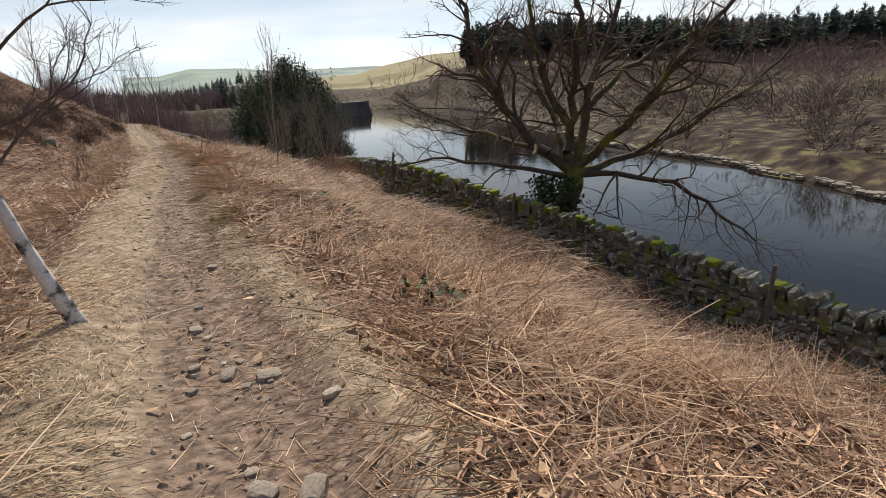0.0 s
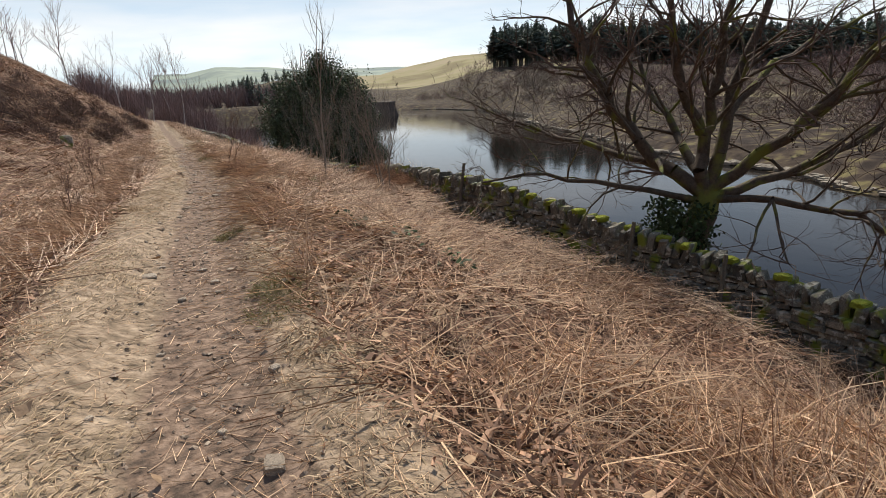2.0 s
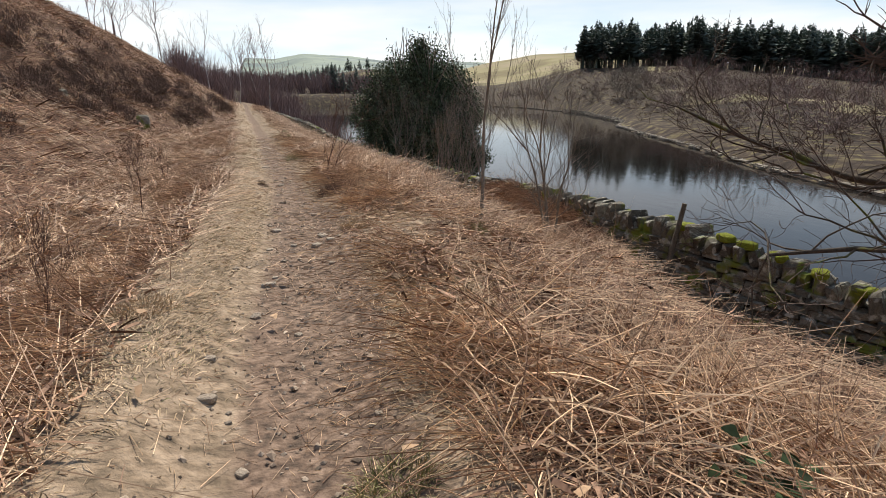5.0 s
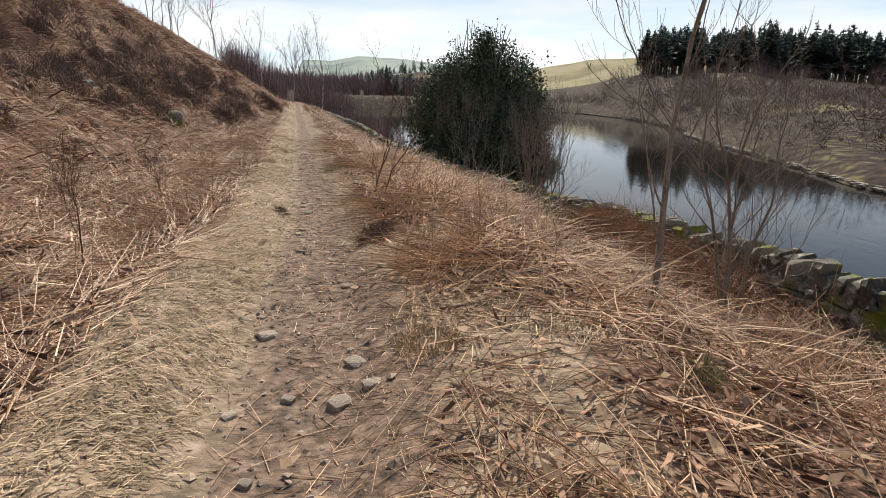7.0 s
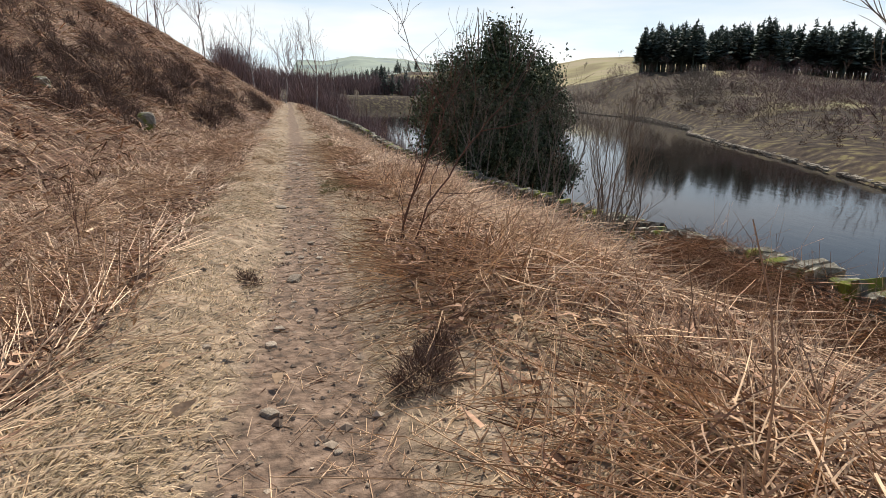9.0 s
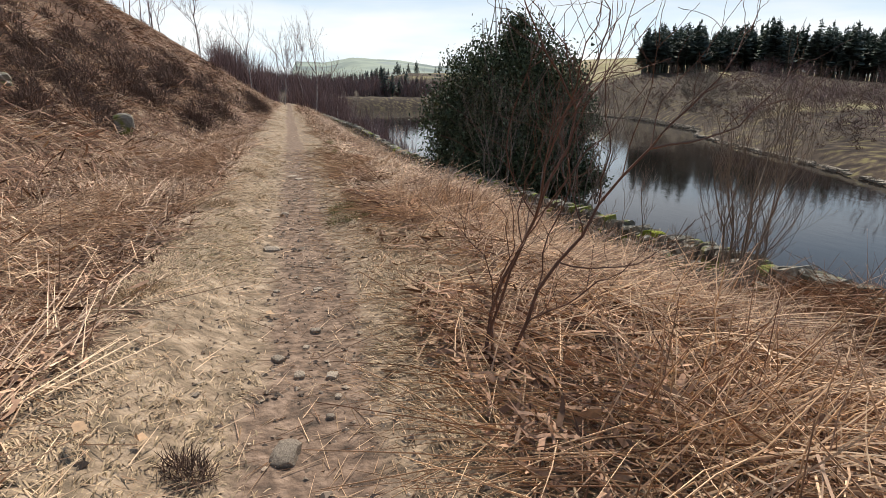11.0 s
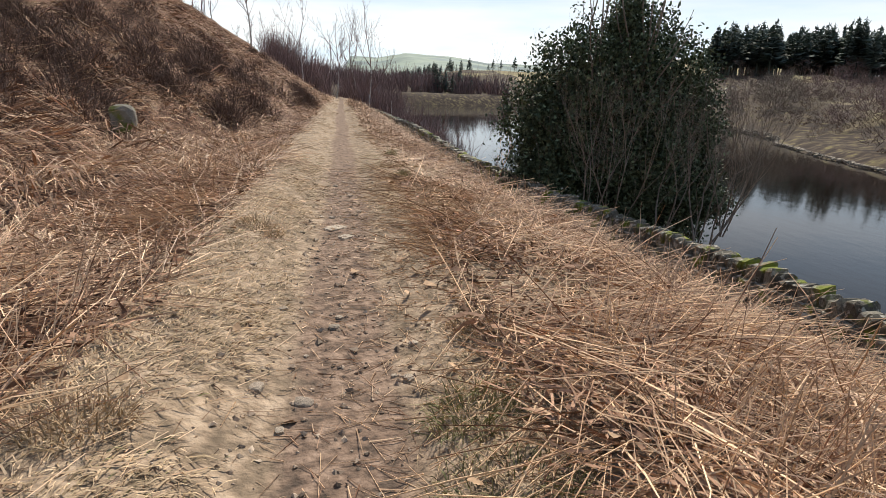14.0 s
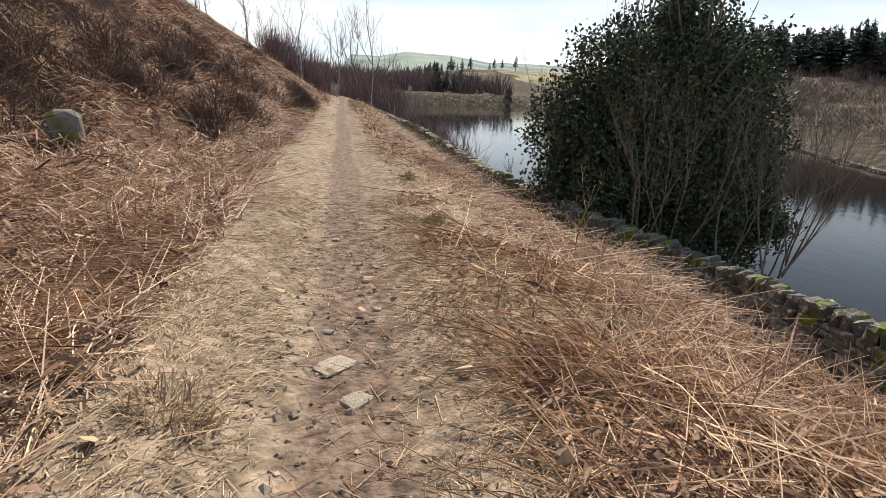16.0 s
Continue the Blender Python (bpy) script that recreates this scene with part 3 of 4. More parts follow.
    return np.clip(np.where(d < mid, left, right) * (0.6 + 1.3 * fbm(x, y, 1.3, 75)) + 0.04 * (1 - smooth(np.abs(d), 0.9, 1.5)) * smooth(np.abs(d), 0.2, 0.45), 0, 1)


grass_bed("dry_grass", "pale dry grass flattened along the path edges", 260000, -1, 16, M_STRAW, verge_density, 0.12)
grass_bed("dry_grass", "pale dry grass flattened along the path edges", 260000, 16, 32, M_STRAW, verge_density, 0.12)
grass_bed("dry_grass", "pale dry grass along the far path edges", 90000, 32, 85, M_STRAW, verge_density, 0.2)
grass_bed("dry_grass", "pale straw matted over the shoulder of the path", 200000, 6, 32, M_STRAW, lambda d, x, y: smooth(d, 0.45, 0.75) * (1 - smooth(d + 0.4 * fbm(x, y, 0.9, 91), 1.3, 2.1)) * smooth(fbm(x, y, 0.8, 93), -0.34, 0.05), 0.22, 0.6)
grass_bed("green_grass", "sparse green grass in the verge", 70000, -1, 34, M_GREEN, lambda d, x, y: verge_density(d, x, y) * smooth(fbm(x, y, 0.45, 77), 0.0, 0.3), 0.08)

# bits of broken bracken trodden into the path
px, py = scatter(32000, -1.1, 1.2, -1, 32, lambda d, x, y: 0.3 + 0.65 * smooth(d, -0.2, 0.6))
k = len(px)
way = rng.normal(0, 1, (k, 3)) * (1, 1, 0.06)
tagged(new("trodden_stalks", stalk_mesh("trodden_stalks", np.stack([px, py, land(px, py) + 0.006], -1), unit(way), rng.uniform(0.04, 0.22, k), rng.uniform(0.0014, 0.003, k), rng.normal(0, 0.06, (k, 3)) * (1, 1, 0.2), M_STALK, 1)), "broken bracken stalks trodden into the earth path", "stalks", kind="stuff")
px, py = scatter(2600, -1.6, 4.5, -1, 32, lambda d, x, y: 0.15 + 0.85 * smooth(d, 0.3, 1.0))
k = len(px)
way = unit(rng.normal(0, 1, (k, 3)) * (1, 1, 0.3))
across = unit(np.cross(way, rng.normal(0, 0.4, (k, 3)) + (0, 0, 1)))
tagged(new("fallen_leaves", blade_mesh("fallen_leaves", np.stack([px, py, land(px, py) + rng.uniform(0.01, 0.09, k)], -1), way, across, rng.uniform(0.05, 0.1, k), rng.uniform(0.03, 0.055, k), rng.normal(0, 0.012, (k, 3)), M_OLDLEAF)), "curled pale brown fallen oak leaves among the bracken", "leaves", kind="stuff")


# grit pressed into the path
px, py = scatter(9000, -0.75, 0.85, -1, 32, lambda d, x, y: 1 - smooth(np.abs(d), 0.3, 0.75))
k = len(px)
size = rng.uniform(0.004, 0.017, k) * np.where(rng.uniform(0, 1, k) < 0.1, 1.8, 1)
octa = np.array([(1, 0, 0), (-1, 0, 0), (0, 1, 0), (0, -1, 0), (0, 0, 0.6), (0, 0, -0.6)], float)
verts = np.stack([px, py, land(px, py) + size * 0.2], -1)[:, None] + (octa[None] + rng.uniform(-0.35, 0.35, (k, 6, 3))) * size[:, None, None]
face = np.array([(0, 2, 4), (2, 1, 4), (1, 3, 4), (3, 0, 4), (2, 0, 5), (1, 2, 5), (3, 1, 5), (0, 3, 5)])
tagged(new("path_grit", mesh_of("path_grit", verts.reshape(-1, 3), (face[None] + (np.arange(k) * 6)[:, None, None]).reshape(-1, 3), M_GRIT)), "tan grit and small stones pressed into the earth path", "grit", kind="stuff")


# tufts of grass and a few bramble leaves
def tuft(x, y, size, seed, material, label, name="grass_tuft"):
    r = np.random.default_rng(seed)
    k = 420
    th, rad = r.uniform(0, 2 * np.pi, k), size * 0.5 * np.sqrt(r.uniform(0, 1, k))
    gx_, gy_ = x + rad * np.cos(th), y + rad * np.sin(th)
    root = np.stack([gx_, gy_, land(gx_, gy_) - 0.01], -1)
    way = unit(np.stack([np.cos(th), np.sin(th), 0 * th], -1) * 0.5 + r.normal(0, 0.5, (k, 3)) + (0, 0, 0.8))
    across = unit(np.cross(way, r.normal(0, 1, (k, 3))))
    ln = r.uniform(0.06, 0.17, k)
    tagged(new(name, blade_mesh(name, root, way, across, ln, r.uniform(0.003, 0.006, k), np.stack([0 * ln, 0 * ln, -0.3 * ln], -1), material)), label, "grass tuft")


for k, (x, y, size) in enumerate([(0.76, 23.6, 0.5), (0.72, 24.1, 0.36), (0.6, 7.0, 0.55), (0.62, 7.5, 0.4), (0.45, 10.0, 0.3)]):
    tuft(x, y, size, k, M_GREEN, "soft green grass tuft at the path edge")
for k, (x, y, size) in enumerate([(0.95, 24.9, 0.4), (1.0, 14.6, 0.35), (-0.75, 21.0, 0.35), (-0.8, 12.0, 0.4), (0.75, 29.5, 0.4), (0.7, 31.5, 0.4), (-0.6, 27.0, 0.35), (-0.7, 24.0, 0.35)]):
    tuft(x, y, size, 20 + k, M_STRAW, "pale dry grass tuft at the path edge")
for x, y, seed in [(2.3, 9.0, 1), (2.6, 8.3, 2), (1.9, 9.6, 3), (1.7, 3.4, 4), (2.1, 3.9, 5)]:
    r = np.random.default_rng(seed)
    k = 26
    gx_, gy_ = x + r.normal(0, 0.12, k), y + r.normal(0, 0.12, k)
    way = unit(r.normal(0, 1, (k, 3)) * (1, 1, 0.4))
    tagged(new("bramble_sprig", blade_mesh("bramble_sprig", np.stack([gx_, gy_, land(gx_, gy_) + r.uniform(0.08, 0.24, k)], -1), way, unit(np.cross(way, r.normal(0, 0.4, (k, 3)) + (0, 0, 1))), r.uniform(0.05, 0.09, k), r.uniform(0.035, 0.06, k), np.zeros((k, 3)), M_IVY)), "dark green bramble leaves in the dead bracken", "bramble", kind="stuff")


# ---- trees ----
def grow(start, way, length, radius, depth, r, spread=0.6, up=0.15, shrink=0.72, twigs=3, wiggle=0.16, steps=4, out=None, rate=0.62):
    """Branch pieces (from, to, radius, radius, depth) of a bare tree, grown from start."""
    out = [] if out is None else out
    p, w, rad = Vector(start), Vector(way).normalized(), radius
    end = radius * (0.55 if depth else 0.3)
    for k in range(steps):
        q = p + w * (length / steps)
        nr = radius + (end - radius) * (k + 1) / steps
        out.append((tuple(p), tuple(q), rad, nr, depth))
        p, rad = q, nr
        w = (w + Vector((r.gauss(0, wiggle), r.gauss(0, wiggle), r.gauss(0, wiggle) + up * 0.25))).normalized()
        if depth and k >= 1 and r.random() < 0.85:
            for _ in range(1 if twigs < 3 else r.choice((1, 1, 2))):
                side = Vector((r.gauss(0, 1), r.gauss(0, 1), r.gauss(0, 0.6) + up)).normalized()
                w2 = (w * (1 - spread) + side * spread * 1.25).normalized()
                grow(p, w2, length * shrink * r.uniform(0.6, 1.05), rad * rate, depth - 1, r, spread, up, shrink, twigs, wiggle, steps, out, rate)
    if depth:
        for _ in range(2):
            w2 = (w + Vector((r.gauss(0, 0.4), r.gauss(0, 0.4), r.gauss(0, 0.4) + up))).normalized()
            grow(p, w2, length * shrink * r.uniform(0.8, 1.1), rad * 0.9, depth - 1, r, spread, up, shrink, twigs, wiggle, steps, out, rate)
    return out


def branch_mesh(name, pieces, material, sides=5, least=0.0):
    a, b, ra, rb = (np.array([p[k] for p in pieces]) for k in range(4))
    v, f = tubes(a, b, np.maximum(ra, least), np.maximum(rb, least), sides)
    return mesh_of(name, v, f, material, sides > 4)


def height(x, y):
    return float(land(np.array([x]), np.array([y]))[0])


def bare_tree(name, label, x, y, stems, length, radius, depth, seed, bark, twig, lean=(0, 0, 1), fan=0.15, group="", z=None, thick=None, **kw):
    """A bare tree or shrub: trunk pieces, limbs and twigs as parts."""
    r = random.Random(seed)
    base = (x, y, (height(x, y) - 0.06) if z is None else z)
    tree = thing(name, label, "tree" if length > 0.9 else "shrub", group, base)
    for s in range(stems):
        w = Vector(lean) + Vector((r.gauss(0, fan), r.gauss(0, fan), 0))
        pieces = grow((r.gauss(0, 0.04) if stems > 1 else 0, r.gauss(0, 0.04) if stems > 1 else 0, 0), w, length * r.uniform(0.8, 1.1), radius * r.uniform(0.7, 1.05), depth, r, **kw)
        trunk = [p for p in pieces if p[4] == depth]
        rest = [p for p in pieces if p[4] < depth]
        stem = part("trunk" if stems == 1 else "stem", branch_mesh("trunk", trunk, bark, 7), tree)
        part("crown", branch_mesh("crown", rest, twig, 4, 0.0012), stem)
    return tree


# oak behind the wall
def oak(x, y, z):
    """A low-forking oak: limbs as (start, then bends) in metres along the spread, up, and in depth."""
    r = random.Random(11)
    tree = thing("oak_tree", "spreading bare oak with mossy limbs behind the drystone wall", "tree", "", (x, y, z))
    along, deep = Vector((0.73, -0.68, 0)), Vector((0.68, 0.73, 0))
    crotch = 2.35

    def at(a, up, d):
        return along * a + deep * d + Vector((0, 0, crotch + up))

    trunk = [(-0.22, -2.6, 0), (-0.28, -1.7, 0), (-0.2, -0.9, 0), (-0.02, -0.35, 0), (0.06, 0.1, 0.02)]
    rads = [0.46, 0.33, 0.28, 0.28, 0.2]
    part("trunk", branch_mesh("trunk", [(tuple(at(*trunk[k])), tuple(at(*trunk[k + 1])), rads[k], rads[k + 1], 9) for k in range(4)], M_BARK, 12), tree)
    limbs = [
        ([(0, 0.0, 0), (-0.95, 0.7, 0.2), (-1.75, 1.65, 0.4), (-2.35, 2.6, 0.5), (-2.8, 3.85, 0.9), (-3.3, 5.0, 1.2)], 0.15),
        ([(-0.1, 0.1, 0), (-1.6, 0.72, 0.9), (-3.0, 0.95, 1.7), (-4.3, 1.35, 2.3), (-5.6, 1.9, 2.9)], 0.085),
        ([(-0.2, -0.1, 0), (-1.6, 0.25, -0.6), (-3.0, 0.6, -1.0), (-4.2, 0.45, -1.3)], 0.065),
        ([(0, 0.1, 0), (-0.13, 1.1, 0.1), (0.07, 2.2, 0.0), (0.13, 3.6, -0.2), (-0.1, 5.2, -0.3)], 0.135),
        ([(-0.15, 1.2, 0.1), (-0.54, 2.0, -0.3), (-0.8, 3.3, -0.6), (-0.95, 4.9, -0.8)], 0.11),
        ([(0.05, 0.1, 0), (0.4, 1.9, 0.3), (0.95, 3.6, 0.6), (1.15, 5.2, 0.8)], 0.13),
        ([(0.05, 0.1, 0), (1.35, 1.1, -0.3), (2.0, 2.1, -0.6), (2.8, 3.0, -0.9), (3.8, 4.1, -1.1)], 0.12),
        ([(0.1, 0.0, 0), (1.5, 0.3, 0.5), (2.8, 0.95, 1.0), (4.2, 1.7, 1.4), (5.2, 2.8, 1.7)], 0.1),
        ([(0.05, -0.1, 0), (1.1, 0.0, -0.5), (2.3, -0.1, -0.9), (3.2, -0.8, -1.2), (4.0, -1.4, -1.4)], 0.08),
        ([(0.3, 1.5, 0.2), (1.2, 2.4, 1.2), (2.2, 3.0, 2.0), (3.4, 3.4, 2.6)], 0.09),
        ([(0, 0.3, 0), (-0.5, 1.0, 1.3), (-1.2, 2.2, 2.4), (-1.6, 3.6, 3.0)], 0.11),
    ]
    for bends, rad in limbs:
        pts = [at(*p) for p in bends]
        fine = []
        for k in range(len(pts) - 1):
            for j in range(3):
                p = pts[k].lerp(pts[k + 1], j / 3)
                fine.append(p + (Vector((r.gauss(0, 0.05), r.gauss(0, 0.05), r.gauss(0, 0.05))) if k or j else Vector()))
        fine.append(pts[-1])
        n_ = len(fine) - 1
        rr = [rad * (1 - 0.78 * k / n_) + 0.004 for k in range(n_ + 1)]
        pieces = [(tuple(fine[k]), tuple(fine[k + 1]), rr[k], rr[k + 1], 9) for k in range(n_)]
        twigs = []
        for k in range(3, n_ + 1):
            w0 = (fine[k] - fine[k - 1]).normalized()
            for _ in range(2 if k < n_ else 3):
                side = Vector((r.gauss(0, 1), r.gauss(0, 1), r.gauss(0.25, 0.7))).normalized()
                grown = grow(fine[k], w0 * 0.5 + side * 0.7, r.uniform(0.8, 1.5) * (1.25 - 0.6 * k / n_), max(rr[k] * 0.45, 0.012), 2, r, spread=0.5, up=0.12, shrink=0.62, wiggle=0.22, steps=4, rate=0.5)
                pieces += [p for p in grown if p[4] == 2]
                twigs += [p for p in grown if p[4] < 2]
        limb = part("limb", branch_mesh("limb", pieces, M_BARK, 7), tree)
        part("twig_spray", branch_mesh("twig_spray", twigs, M_TWIG, 3, 0.003), limb)
    k = 2600
    th, h = rng.uniform(0, 2 * np.pi, k), rng.uniform(-0.1, 1.0, k)
    rad = 0.3 + np.abs(rng.normal(0, 0.2, k))
    c0 = np.array(at(-0.45, -1.1, -0.15))
    root = np.stack([rad * np.cos(th), rad * np.sin(th), h], -1) + c0
    way = unit(rng.normal(0, 1, (k, 3)))
    part("ivy", blade_mesh("ivy", root, way, unit(np.cross(way, rng.normal(0, 1, (k, 3)))), rng.uniform(0.05, 0.1, k), rng.uniform(0.04, 0.07, k), np.zeros((k, 3)), M_IVY), tree, "dark glossy ivy leaves")


oak(9.3, 11.0, -3.27)


# holly behind the wall, with grey shrubs round it
def holly(x, y, z):
    r = random.Random(5)
    tree = thing("holly_tree", "dense dark green holly beyond the drystone wall", "tree", "", (x, y, z))
    for k in range(5):
        a = k * 1.26
        pieces = grow((0.4 * math.cos(a), 0.4 * math.sin(a), 0), (0.18 * math.cos(a), 0.18 * math.sin(a), 1), 4.6, 0.09, 1, r, spread=0.5, up=0.3, wiggle=0.06, steps=7)
        part("stem", branch_mesh("stem", pieces, M_GREY, 6), tree)
    lumps = [(1.25 * a, 1.1 * b, c, 1.12 * d, e) for a, b, c, d, e in [(0, 0, 3.4, 1.9, 3.2), (-1.2, -0.4, 2.6, 1.5, 2.2), (1.3, 0.2, 2.7, 1.5, 2.3), (0.3, -1.1, 2.4, 1.4, 2.0), (-0.3, 1.2, 2.8, 1.6, 2.2), (0.5, 0.1, 5.6, 1.25, 1.6), (-1.1, 0.0, 5.0, 1.25, 1.5), (1.5, -0.1, 4.7, 1.3, 1.5), (-2.0, 0.2, 3.4, 1.1, 1.5), (2.3, 0.1, 3.2, 1.1, 1.4), (-1.9, 0, 1.5, 1.1, 1.4), (2.1, -0.2, 1.5, 1.2, 1.4), (2.7, -0.4, 0.8, 0.8, 0.6), (0.1, 0.0, 6.6, 0.55, 0.9), (2.2, 0.3, -0.2, 1.0, 1.5), (1.0, 0.5, 0.4, 1.2, 1.5), (-1.6, -0.6, 0.4, 1.0, 1.2)]]
    per = 7500
    for lx, ly, lz, lr, lh in lumps:
        count = int(per * (lr * lr * lh / 6) ** 0.6) + 600
        sprays = count // 14
        v = unit(rng.normal(0, 1, (sprays, 3))) * (rng.uniform(0, 1, (sprays, 1)) ** 0.33)
        c0 = v * (lr, lr, lh) * (1 + 0.2 * rng.normal(0, 1, (sprays, 1)) * (rng.uniform(0, 1, (sprays, 1)) < 0.4)) + (lx, ly, lz)
        root = np.repeat(c0, 14, 0) + rng.normal(0, 0.13, (sprays * 14, 3)) * (1, 1, 1.5)
        root[:, 2] = np.maximum(root[:, 2], land(root[:, 0] + x, root[:, 1] + y) - z + 0.05)
        k = len(root)
        way = unit(rng.normal(0, 1, (k, 3)) + (0, 0, 0.3))
        part("foliage", blade_mesh("foliage", root, way, unit(np.cross(way, rng.normal(0, 1, (k, 3)))), rng.uniform(0.07, 0.14, k), rng.uniform(0.05, 0.085, k), rng.normal(0, 0.015, (k, 3)), M_LEAF), tree)["kind"] = "stuff"


holly(8.4, 40.5, -3.6)
for k, (x, y, ln, seed) in enumerate([(6.5, 37.4, 1.8, 1), (5.9, 39.6, 2.0, 2), (8.6, 36.9, 1.6, 3), (10.4, 37.2, 1.8, 4), (11.4, 38.2, 1.9, 5), (7.3, 37.0, 1.8, 6), (5.7, 41.6, 2.0, 7), (12.2, 39.6, 1.8, 8), (9.6, 36.6, 1.5, 9), (12.0, 41.5, 1.8, 10), (5.9, 43.5, 1.9, 11)]):
    bare_tree("willow_shrub", "bare grey many-stemmed shrub beside the holly", x, y, 3, ln * 1.35, 0.028, 3, 100 + seed, M_GREY, M_GREY, fan=0.3, group="shrubs round the holly", spread=0.34, up=0.5, shrink=0.64, wiggle=0.09, rate=0.45, twigs=2, z=-3.5)

# saplings and shrubs on the near bank
bare_tree("rowan_sapling", "slender grey bare sapling in the bracken", 2.8, 15.3, 1, 2.1, 0.032, 3, 21, M_GREY, M_GREY, lean=(0.05, 0.0, 1), fan=0.03, spread=0.36, up=0.45, shrink=0.5, wiggle=0.06, steps=7, rate=0.36, twigs=2)
bare_tree("rowan_sapling", "bare many-stemmed grey sapling in the bracken", 4.5, 16.6, 4, 1.7, 0.03, 3, 22, M_GREY, M_GREY, fan=0.2, spread=0.46, up=0.3, shrink=0.56, wiggle=0.1, steps=5, rate=0.42)
bare_tree("birch_clump", "clump of slim bare grey birch stems", 4.2, 21.7, 5, 1.3, 0.02, 3, 23, M_GREY, M_GREY, fan=0.1, spread=0.36, up=0.5, shrink=0.55, wiggle=0.06, steps=6, rate=0.42, twigs=2)
bare_tree("grey_sapling", "slim pale bare sapling near the wall", 4.9, 22.6, 2, 1.2, 0.024, 3, 24, M_GREY, M_GREY, fan=0.16, spread=0.42, up=0.35, shrink=0.58, wiggle=0.09, steps=6, rate=0.42, twigs=2)
bare_tree("thorn_shrub", "dark reddish bare shrub beside the path", 1.2, 19.65, 3, 1.3, 0.011, 2, 25, M_RED, M_RED, fan=0.16, spread=0.5, up=0.3, shrink=0.55, wiggle=0.2, steps=8, rate=0.5, twigs=2)
bare_tree("thin_sapling", "thin reddish sapling in the flattened bracken", -1.85, 17.7, 1, 0.7, 0.013, 3, 27, M_RED, M_RED, fan=0.12, spread=0.35, up=0.5, shrink=0.6, wiggle=0.08, steps=6, rate=0.45, twigs=2)
bare_tree("thin_sapling", "thin reddish sapling in the flattened bracken", -1.6, 12.6, 1, 0.6, 0.01, 3, 28, M_RED, M_RED, lean=(0.1, 0, 1), fan=0.12, spread=0.35, up=0.5, shrink=0.6, wiggle=0.08, steps=6, rate=0.45, twigs=2)
bare_tree("thin_sapling", "thin reddish sapling in the flattened bracken", -2.1, 21.6, 1, 0.5, 0.01, 3, 29, M_RED, M_RED, fan=0.12, spread=0.35, up=0.5, shrink=0.6, wiggle=0.08, steps=6, rate=0.45, twigs=2)
bare_tree("young_tree", "slim grey bare shrub above the wall", 5.3, 23.6, 2, 0.7, 0.016, 3, 30, M_GREY, M_GREY, fan=0.2, spread=0.4, up=0.4, shrink=0.6, rate=0.45, twigs=2)
bare_tree("willow_shrub", "bare grey many-stemmed shrub before the wall", 3.9, 23.2, 3, 0.8, 0.012, 3, 31, M_GREY, M_GREY, fan=0.25, spread=0.35, up=0.5, shrink=0.6, wiggle=0.09, rate=0.45, twigs=2)

bare_tree("dead_stem", "pale dead stem standing in the bracken", 2.2, 30.1, 1, 0.7, 0.008, 2, 33, M_STALK, M_STALK, lean=(0.1, 0, 1), fan=0.05, spread=0.4, up=0.3, shrink=0.45, wiggle=0.07, steps=5, rate=0.5, twigs=2)

# leaning birch beside the path
def leaning_birch():
    r = random.Random(3)
    tree = thing("birch_tree", "leaning young birch with peeling white bark beside the path", "tree", "", (-0.68, 3.82, height(-0.68, 3.82) - 0.03))
    pts = [(0, 0, 0), (-0.09, 0.0, 0.25), (-0.18, 0.03, 0.55), (-0.27, 0.06, 0.9), (-0.3, 0.08, 1.25), (-0.22, 0.1, 1.65), (-0.06, 0.13, 2.2)]
    rad = [0.058, 0.05, 0.042, 0.036, 0.03, 0.026, 0.02]
    part("trunk", branch_mesh("trunk", [(pts[k], pts[k + 1], rad[k], rad[k + 1], 9) for k in range(6)], M_BIRCH, 9), tree)
    for at, w, ln in [((-0.28, 0.07, 0.98), (0.45, 0.3, 0.7), 0.6), ((-0.3, 0.08, 1.22), (0.7, 0.2, 0.45), 0.65), ((-0.22, 0.1, 1.62), (0.6, -0.1, 0.4), 0.6), ((-0.06, 0.13, 2.15), (0.3, 0.2, 0.6), 0.6), ((-0.25, 0.09, 1.45), (-0.6, 0.2, 0.6), 0.6)]:
        part("branch", branch_mesh("branch", grow(at, w, ln, 0.013, 3, r, spread=0.4, up=0.1, shrink=0.66, wiggle=0.14), M_TWIG, 4, 0.0012), tree)


leaning_birch()


# ---- woods and far trees ----
def simple_tree(r, depth=3, tall=6.0):
    return grow((0, 0, 0), (r.gauss(0, 0.05), r.gauss(0, 0.05), 1), tall * 0.42, tall * 0.009, depth, r, spread=0.42, up=0.4, shrink=0.66, wiggle=0.1, steps=4)


def wood(name, label, spots, material, least, tall, depth=2, category="trees"):
    """Many bare trees in one mesh."""
    kinds = []
    for s in range(5):
        pieces = simple_tree(random.Random(200 + s), depth, 6.0)
        kinds.append(tuple(np.array([p[k] for p in pieces]) for k in range(4)))
    vs, fs, off = [], [], 0
    for x, y, h, turn in spots:
        a, b, ra, rb = kinds[int(turn * 1000) % 5]
        s, z = h / 7.5, height(x, y) - 0.1
        c0, s0 = math.cos(turn * 6.28), math.sin(turn * 6.28)
        rot = np.array([[c0, -s0, 0], [s0, c0, 0], [0, 0, 1]])
        v, f = tubes(a @ rot.T * s + (x, y, z), b @ rot.T * s + (x, y, z), np.maximum(ra * s, least), np.maximum(rb * s, least * 0.7), 3)
        vs.append(v)
        fs.append(f + off)
        off += len(v)
    return tagged(new(name, mesh_of(name, np.concatenate(vs), np.concatenate(fs), material)), label, category, kind="stuff")


